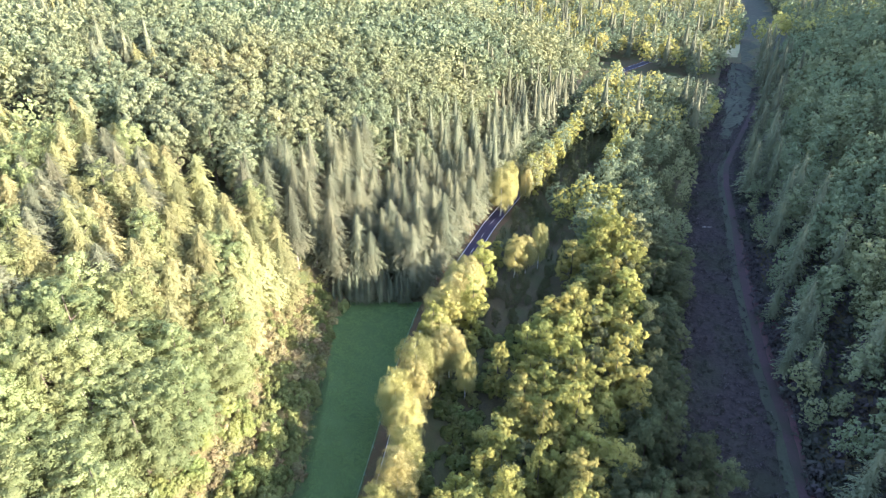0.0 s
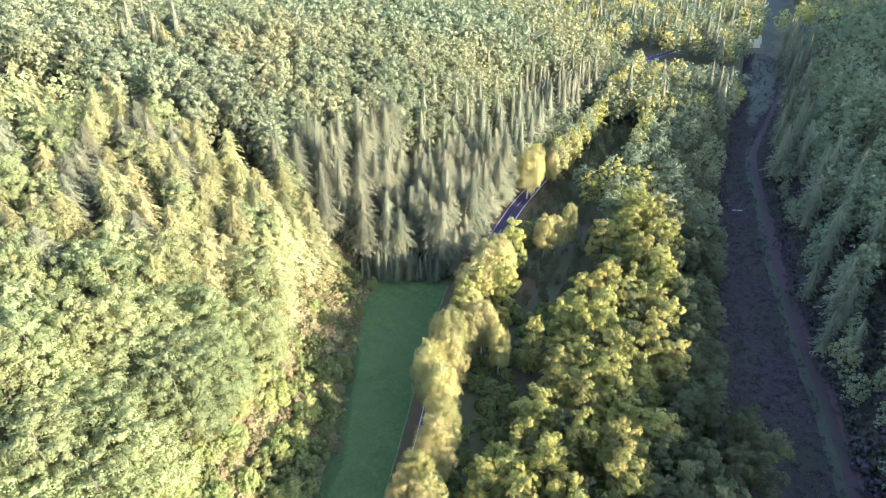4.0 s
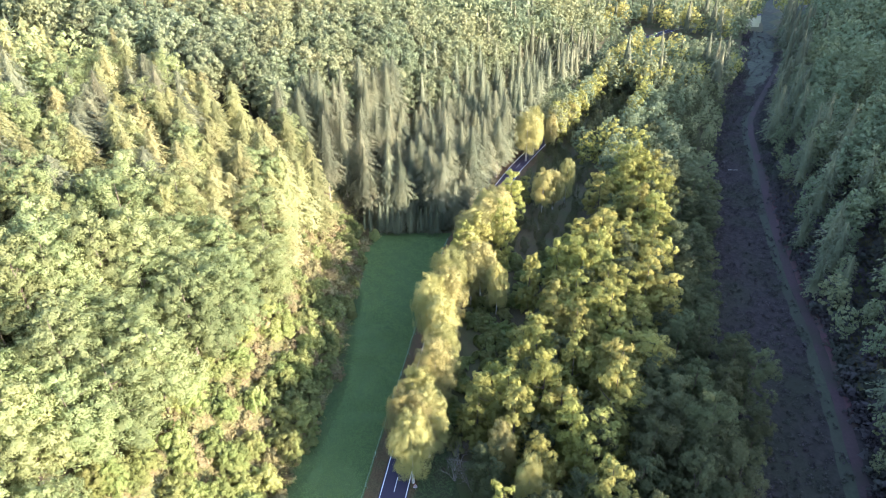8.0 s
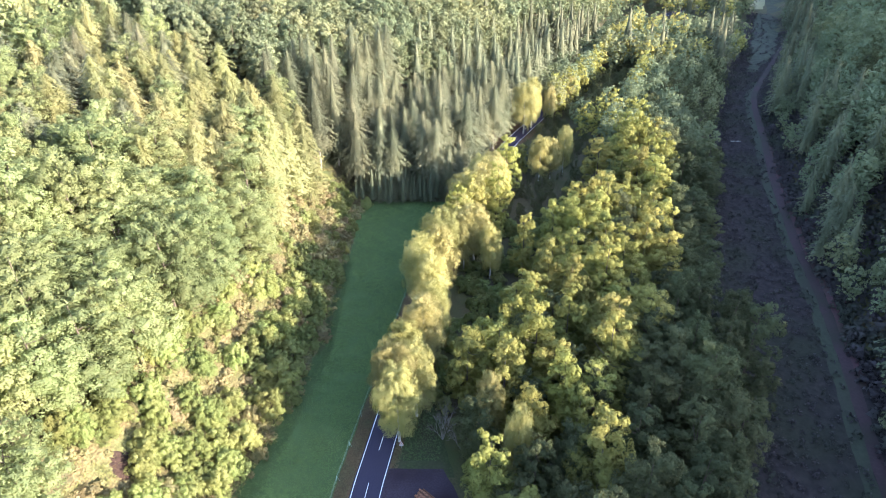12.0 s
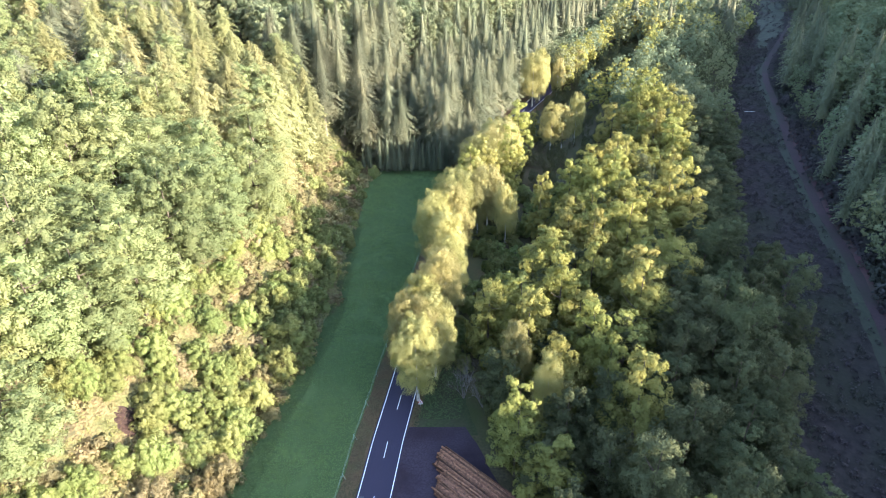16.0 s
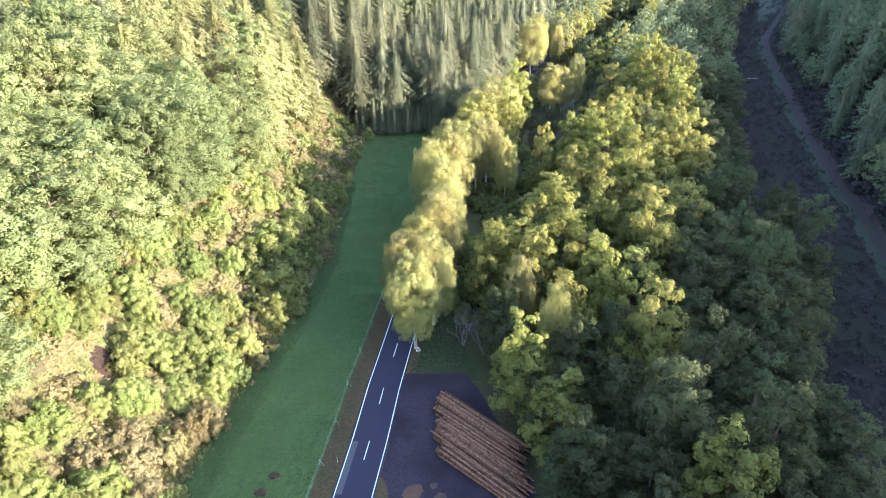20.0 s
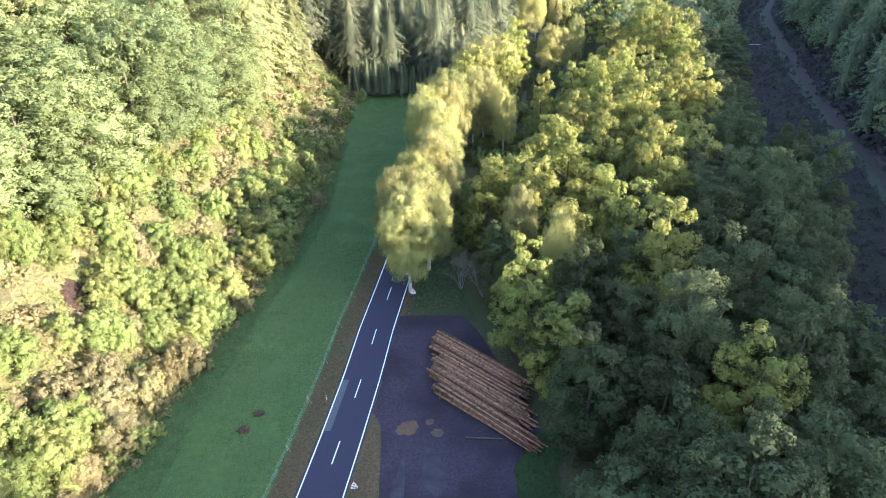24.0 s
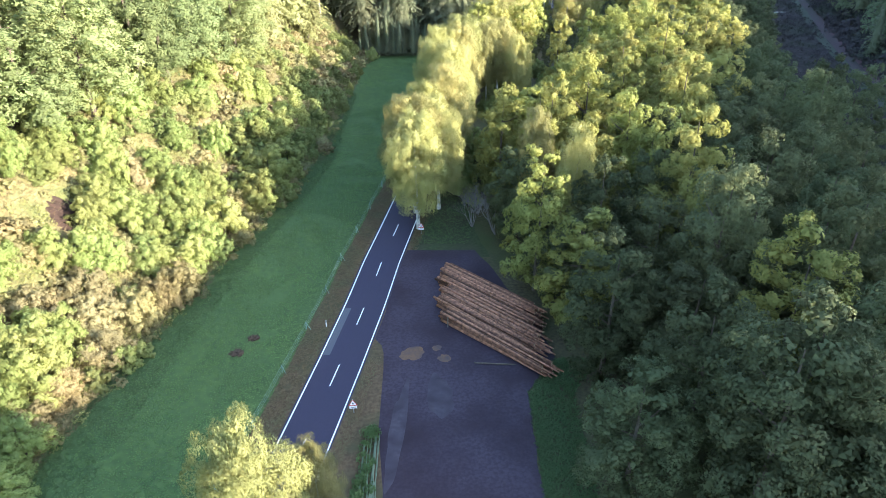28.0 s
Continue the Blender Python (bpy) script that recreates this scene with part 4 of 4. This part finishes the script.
pile = tagged(new("log_pile"), "long stack of reddish-brown felled pine logs in the yard", "log pile")
LOG_MESHES = [log_mesh(l, 0.165 + 0.02 * (k % 3), 0.10 + 0.02 * (k % 2), k) for k, l in enumerate((17.4, 16.0, 16.8, 15.4, 17.8, 16.4))]
along, across = Vector((0.738, -0.675, 0)), Vector((0.675, 0.738, 0))
rng = np.random.default_rng(9)
for bay in range(5):
    start = Vector((-11.3, 54.2, 0)) + Vector((-0.05, 2.75, 0)) * bay + along * (-0.3 if bay % 2 else 0.5)
    for row in range(5):
        for col in range(6 - (row > 3)):
            ob = new("log", LOG_MESHES[int(rng.integers(0, 6))])
            ob.parent = pile
            p = start + across * (0.385 * col + 0.19 * (row % 2) + rng.uniform(-0.03, 0.03)) + along * rng.uniform(-0.4, 0.7)
            z = at(p.x, p.y) + 0.30 + 0.29 * row + rng.uniform(-0.04, 0.05)
            ob.matrix_basis = pose(p.x, p.y, z, rng.uniform(0, 360), 0, math.degrees(math.atan2(along.y, along.x)) + rng.uniform(-1.1, 1.1))


# red-brown earth, with the shade of the bushes darkened into its colour
M_SCAR = surface("shade_darkened_red_earth", (0.02, 0.011, 0.008), (0.036, 0.02, 0.014), (0.028, 0.018, 0.013), 1.4, 0.3)


# ---- fence along the meadow ----
def bar(a, b, r, sides=6, r2=None):
    v, t = tube([a, b], [r, r if r2 is None else r2], sides)
    return v, t


def piece(name, arrays, material, parent, label=""):
    """A part from arrays."""
    ob = new(name, mesh_of(name, *arrays, [material]))
    ob.parent = parent
    if label:
        tagged(ob, label)
    return ob


fence = tagged(new("pasture_fence"), "pale green pasture fence with three tapes along the meadow", "fence")
fence_x = road_side(-6.35)
stops = [(fence_x(y), y) for y in np.arange(17.5, 181, 8.6)]
post_mesh = mesh_of("post", *joined([bar((0, 0, -0.2), (0, 0, 1.25), 0.05), bar((0, 0, 1.25), (0, 0, 1.30), 0.055, 6, 0.02)]), [M_FENCE])
brace_mesh = mesh_of("brace", *bar((0.55, -0.5, 0.02), (0.03, 0.0, 1.1), 0.035), [M_FENCE])
tape = [[], [], []]
for k, (x, y) in enumerate(stops):
    p = new("post", post_mesh)
    p.parent, p.matrix_basis = fence, pose(x, y, at(x, y), rng.uniform(-5, 5), rng.uniform(-5, 5), 0)
    q = new("brace", brace_mesh)
    q.parent, q.matrix_basis = fence, pose(x, y, at(x, y), 0, 0, rng.uniform(-25, 25))
    for i, h in enumerate((0.45, 0.8, 1.15)):
        tape[i].append((x, y, at(x, y) + h))
        if k + 1 < len(stops):
            xm, ym = fence_x(y + 4.3), y + 4.3
            tape[i].append((xm, ym, at(xm, ym) + h - 0.06))
for line in tape:
    piece("tape", tube(line, [0.014] * len(line), 4), M_WIRE, fence, "taut pale fence tape")


# ---- road furniture ----
def delineator(x, y):
    e = tagged(new("delineator_post"), "white roadside marker post with black band", "marker post", "marker posts")
    v, t = tube([(0, 0, -0.1), (0, 0, 0.72)], [0.075, 0.072], 8)
    piece("post", (v * (1, 0.7, 1), t), M_WHITE, e)
    v, t = tube([(0, 0, 0.722), (0, 0, 0.88)], [0.073, 0.072], 8)
    piece("band", (v * (1, 0.7, 1), t), M_BLACK, e, "black band")
    v, t = tube([(0, 0, 0.882), (0.02, 0, 1.02)], [0.072, 0.05], 8)
    piece("cap", (v * (1, 0.7, 1), t), M_WHITE, e)
    e.matrix_basis = pose(x, y, at(x, y) + 0.08, 0, 0, 8)
    return e


for x, y in ((-25.9, 52.4), (-18.6, 101), (-5.6, 190.5), (4.2, 188)):
    delineator(x, y)


def prism(ring, y0, y1):
    """A flat plate with thickness, from a ring of (x, z)."""
    n = len(ring)
    v = np.array([(x, y0, z) for x, z in ring] + [(x, y1, z) for x, z in ring])
    t = [(0, k, k + 1) for k in range(1, n - 1)] + [(n, n + k + 1, n + k) for k in range(1, n - 1)]
    for k in range(n):
        m = (k + 1) % n
        t += [(k, n + k, n + m), (k, n + m, m)]
    return v, np.array(t)


def warning_sign(x, y, turn, h=2.0):
    e = tagged(new("warning_sign"), "white triangular warning sign with small plate on a steel pole", "road sign", "road signs")
    piece("pole", bar((0, 0.04, -0.1), (0, 0.04, h + 0.85), 0.035, 8), M_STEEL, e)
    s = 0.5
    piece("border", prism([(-s, h), (s, h), (0, h + 0.86)], -0.012, 0.0), M_RED, e, "red triangular border")
    piece("face", prism([(-s * 0.76, h + 0.09), (s * 0.76, h + 0.09), (0, h + 0.74)], -0.02, -0.0125), M_WHITE, e)
    piece("symbol", prism([(-0.09, h + 0.18), (0.09, h + 0.18), (0.06, h + 0.44), (-0.06, h + 0.44)], -0.026, -0.0205), M_BLACK, e, "dark sign symbol")
    piece("plate", prism([(-0.42, h - 0.42), (0.42, h - 0.42), (0.42, h - 0.06), (-0.42, h - 0.06)], -0.012, 0.0), M_WHITE, e)
    piece("lettering", prism([(-0.3, h - 0.28), (0.3, h - 0.28), (0.3, h - 0.2), (-0.3, h - 0.2)], -0.018, -0.0125), M_BLACK, e, "dark line of lettering")
    e.matrix_basis = pose(x, y, at(x, y) + 0.1, 0, 0, turn)
    return e


warning_sign(-20.0, 36.6, 6, 1.2)
warning_sign(-14.6, 77.0, 6, 1.3)

# ---- things in the yard and meadow ----
def mound(name, x, y, r, h, material, label, category, seed):
    g = np.random.default_rng(seed)
    v, t = ICO[2]
    w = v * (1 + g.uniform(-0.28, 0.28, (len(v), 1))) * (r, r * 0.8, h)
    ob = new(name, mesh_of(name, w, t, [material]))
    ob.matrix_basis = pose(x, y, at(x, y) + 0.08)
    return tagged(ob, label, category)


mound("molehill", -34.9, 49.9, 0.75, 0.35, M_SOIL, "dark fresh earth heap in the meadow grass", "earth heap", 1)
mound("molehill", -36.2, 46.9, 0.85, 0.30, M_SOIL, "dark fresh earth heap in the meadow grass", "earth heap", 2)


def blot(name, x, y, a, b, turn, material, label, category, seed, lift=0.135):
    """A flat ragged patch lying on the yard."""
    g = np.random.default_rng(seed)
    n = 48
    ring = [(0, 0, 0)]
    ways = [(q, g.uniform(0, 6.28), 0.26 / q * g.uniform(0.4, 1)) for q in range(2, 12)]
    for k in range(n):
        w = 2 * math.pi * k / n
        s = 1 + sum(h * math.sin(q * w + o) for q, o, h in ways)
        ring.append((a * s * math.cos(w), b * s * math.sin(w), 0))
    ob = new(name, mesh_of(name, np.array(ring), np.array([(0, 1 + k, 1 + (k + 1) % n) for k in range(n)]), [material]))
    ob.matrix_basis = pose(x, y, at(x, y) + lift, 0, 0, turn)
    return tagged(ob, label, category, kind="structure")


blot("puddle", -14.2, 46.9, 1.5, 1.3, 20, M_PUDDLE, "drying tan puddle on the yard", "puddle", 3)
blot("puddle", -11.2, 48.0, 0.6, 0.55, 0, M_PUDDLE, "drying tan puddle on the yard", "puddle", 4)
blot("puddle", -10.2, 46.0, 0.9, 0.65, -20, M_PUDDLE, "drying tan puddle on the yard", "puddle", 5)
blot("dust_patch", -10.6, 39.4, 1.5, 3.4, 4, M_DUST, "pale dusty patch on the yard", "dust patch", 6, 0.131)
blot("dust_patch", -15.0, 34.0, 0.9, 7.0, -4, M_DUST, "pale dusty patch on the yard", "dust patch", 7, 0.132)

stray = new("stray_pole", mesh_of("stray_pole", *tube([(-6.6, 45.1, 0.22), (-4.2, 44.9, 0.24), (-1.6, 44.8, 0.21)], [0.10, 0.09, 0.07], 8), [M_BARK]))
tagged(stray, "single dark pole lying on the yard", "pole")
for x, y in ((-9.9, 52.3),):
    s = new("stake", mesh_of("stake", *bar((0, 0, -0.3), (0.05, -0.05, 1.7), 0.06), [M_DEADWOOD]))
    s.matrix_basis = pose(x, y, at(x, y) + 0.1)
    tagged(s, "upright wooden stake holding the log stack", "stake", "log stack stakes")
pale = new("fallen_trunk", mesh_of("fallen_trunk", *tube([(111.0, 240.6, at(111, 240) + 0.4), (113.0, 240.4, at(113, 240) + 0.45), (115.4, 240.5, at(115, 240) + 0.4)], [0.16, 0.14, 0.12], 8), [M_BIRCHBARK]))
tagged(pale, "pale fallen birch trunk on the heath", "tree trunk")

M_SAPLING = plain("green_sapling_bark", (0.17, 0.21, 0.13), 0.8, 0, 0.3, 2)
heap = tagged(new("brushwood_heap"), "long heap of green cut saplings and grey poles beside the yard", "brushwood")
g = np.random.default_rng(31)
for k in range(16):
    x0, y0 = -18.3 + 1.7 * g.uniform(), 33.5 - 1.5 * g.uniform()
    l = g.uniform(7, 13)
    piece("pole", tube([(x0, y0, 0.3 + 0.4 * g.uniform()), (x0 + 0.25, y0 - l / 2, 0.35 + 0.35 * g.uniform()), (x0 + g.uniform(-0.2, 1.2), y0 - l, 0.25)], [0.03, 0.05, 0.07], 5), M_SAPLING, heap)
cs = np.array([(-17.6 + g.uniform(-0.6, 0.6), 33.6 - 9 * g.uniform() ** 1.5, 0.55) for k in range(16)])
piece("foliage", leaves(g, cs, np.full(16, 0.7), 2200, 0.16, 1.8, 0.3), M_GRASS, heap, "wilting green leaves")


def bare_shrub(x, y, h, seed):
    """A leafless shrub: forking grey stems."""
    g = np.random.default_rng(seed)
    pieces = []

    def grow(p, d, l, r, depth):
        e = p + d * l
        pieces.append(tube([p, (p + e) / 2 + g.normal(size=3) * 0.05 * l, e], [r, r * 0.8, r * 0.55], 4))
        if depth:
            for q in range(3):
                n = d + g.normal(size=3) * 0.45 + (0, 0, 0.1)
                grow(e, n / np.linalg.norm(n), l * g.uniform(0.55, 0.8), r * 0.55, depth - 1)
    for q in range(6):
        w = g.uniform(0, 6.28)
        d = np.array((0.45 * math.cos(w), 0.45 * math.sin(w), 1.0))
        grow(np.zeros(3), d / np.linalg.norm(d), h * 0.38, 0.07, 3)
    e = tagged(new("bare_shrub"), "leafless grey shrub under the valley trees", "shrub", "bare shrubs")
    piece("branchwork", joined(pieces), M_DEADWOOD, e)
    e.matrix_basis = pose(x, y, at(x, y) - 0.1)


for k, (x, y, h) in enumerate(((-6.2, 79.5, 6.5), (-2.4, 77.0, 7.5), (-5.0, 84, 6.0), (16.5, 67.5, 14.0))):
    bare_shrub(x, y, h, 60 + k)


# ---- grass ----
def tufts(name, n, where, height, material, label, seed):
    """Blades of grass, three to a tuft, as one mass."""
    g = np.random.default_rng(seed)
    p = where(g, n)
    n = len(p)
    vs = []
    for k in range(3):
        w = g.uniform(0, 6.28, n)
        d = np.stack([np.cos(w), np.sin(w), np.zeros(n)], 1)
        s = np.stack([-d[:, 1], d[:, 0], np.zeros(n)], 1)
        l = height * g.uniform(0.5, 1.4, (n, 1))
        vs.append(np.stack([p - s * 0.07, p + s * 0.07, p + d * l * g.uniform(0.8, 1.8, (n, 1)) + np.array((0, 0, 0.6)) * l], 1))
    v = np.concatenate(vs).reshape(-1, 3)
    ob = new(name, mesh_of(name, v, np.arange(len(v)).reshape(-1, 3), [material]))
    return tagged(ob, label, "grass", kind="stuff")


def in_meadow(g, n):
    y = g.uniform(14, 183, n) ** 1.0
    lo, hi = np.interp(y, FOOT_Y, FOOT_X) - 1.5, np.interp(y, ROAD_Y, ROAD_X) - 6.2
    x = lo + (hi - lo) * g.uniform(0, 1, n)
    keep = np.array([noise.noise(Vector((a * 0.25, b * 0.25, 0))) + g.uniform(-0.5, 0.5) > -0.15 for a, b in zip(x, y)])
    return np.stack([x, y, land(x, y) + 0.05], 1)[keep]


def on_verges(g, n):
    y = g.uniform(14, 120, n)
    side = g.uniform(0, 1, n)
    mid = np.interp(y, ROAD_Y, ROAD_X)
    x = np.where(side < 0.55, mid - 3.3 - 2.9 * g.uniform(0, 1, n), mid + 3.2 + 1.6 * g.uniform(0, 1, n))
    keep = (side < 0.55) | (y < 46) | (y > 72)
    return np.stack([x, y, land(x, y) + 0.1], 1)[keep]


def in_clearing(g, n):
    y = g.uniform(74, 98, n)
    x = np.interp(y, ROAD_Y, ROAD_X) + 4.5 + 8 * g.uniform(0, 1, n)
    return np.stack([x, y, land(x, y) + 0.1], 1)


def beside_yard(g, n):
    y = g.uniform(14, 46, n)
    x = np.interp(y, *YARD) + 0.2 + 5 * g.uniform(0, 1, n) ** 1.3
    return np.stack([x, y, land(x, y) + 0.05], 1)


tufts("meadow_grass", 80000, in_meadow, 0.11, M_GRASS, "short green meadow grass", 71)
def along_bank(g, n):
    y = g.uniform(10, 150, n)
    x = np.interp(y, FOOT_Y, FOOT_X) - 1.5 + np.interp(y, (20, 60, 150), (7, 4.5, 2.5)) * g.uniform(0, 1, n) ** 2
    return np.stack([x, y, land(x, y) + 0.04], 1)


def on_bank(g, n):
    y = g.uniform(14, 184, n)
    x = np.interp(y, FOOT_Y, FOOT_X) - 2.5 - 22 * g.uniform(0, 1, n)
    return np.stack([x, y, land(x, y) + 0.05], 1)


tufts("bank_grass", 26000, on_bank, 0.42, M_TANGRASS, "tall dry tan grass on the sunny bank", 76)
tufts("bank_foot_grass", 9000, along_bank, 0.32, M_ROUGH, "rough dark green grass at the foot of the bank", 75)
tufts("verge_grass", 9000, on_verges, 0.22, M_DRYGRASS, "dry brown verge grass", 72)
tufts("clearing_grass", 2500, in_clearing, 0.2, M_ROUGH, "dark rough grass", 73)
tufts("yard_edge_grass", 5000, beside_yard, 0.35, M_ROUGH, "rough green grass along the yard", 74)

scar_x, scar_y = np.meshgrid(np.linspace(-64.9, -59.7, 14), np.linspace(58.4, 65.2, 18))
hump = 0.16 * np.random.default_rng(4).uniform(-1, 1, scar_x.shape)
v = np.stack([scar_x, scar_y, land(scar_x, scar_y) + 0.25 + hump - 0.35 * np.maximum(np.hypot((scar_x + 62.3) / 2.2, (scar_y - 61.8) / 2.9) - 0.6, 0) * 3], -1).reshape(-1, 3)
i, j = np.meshgrid(np.arange(13), np.arange(17))
q = (j * 14 + i).ravel()
ob = new("earth_scar", mesh_of("earth_scar", v, np.concatenate([np.stack([q, q + 1, q + 15], 1), np.stack([q, q + 15, q + 14], 1)]), [M_SCAR]))
tagged(ob, "bare red-brown earth scar on the wooded bank, painted darker for bush shade", "earth", kind="structure")
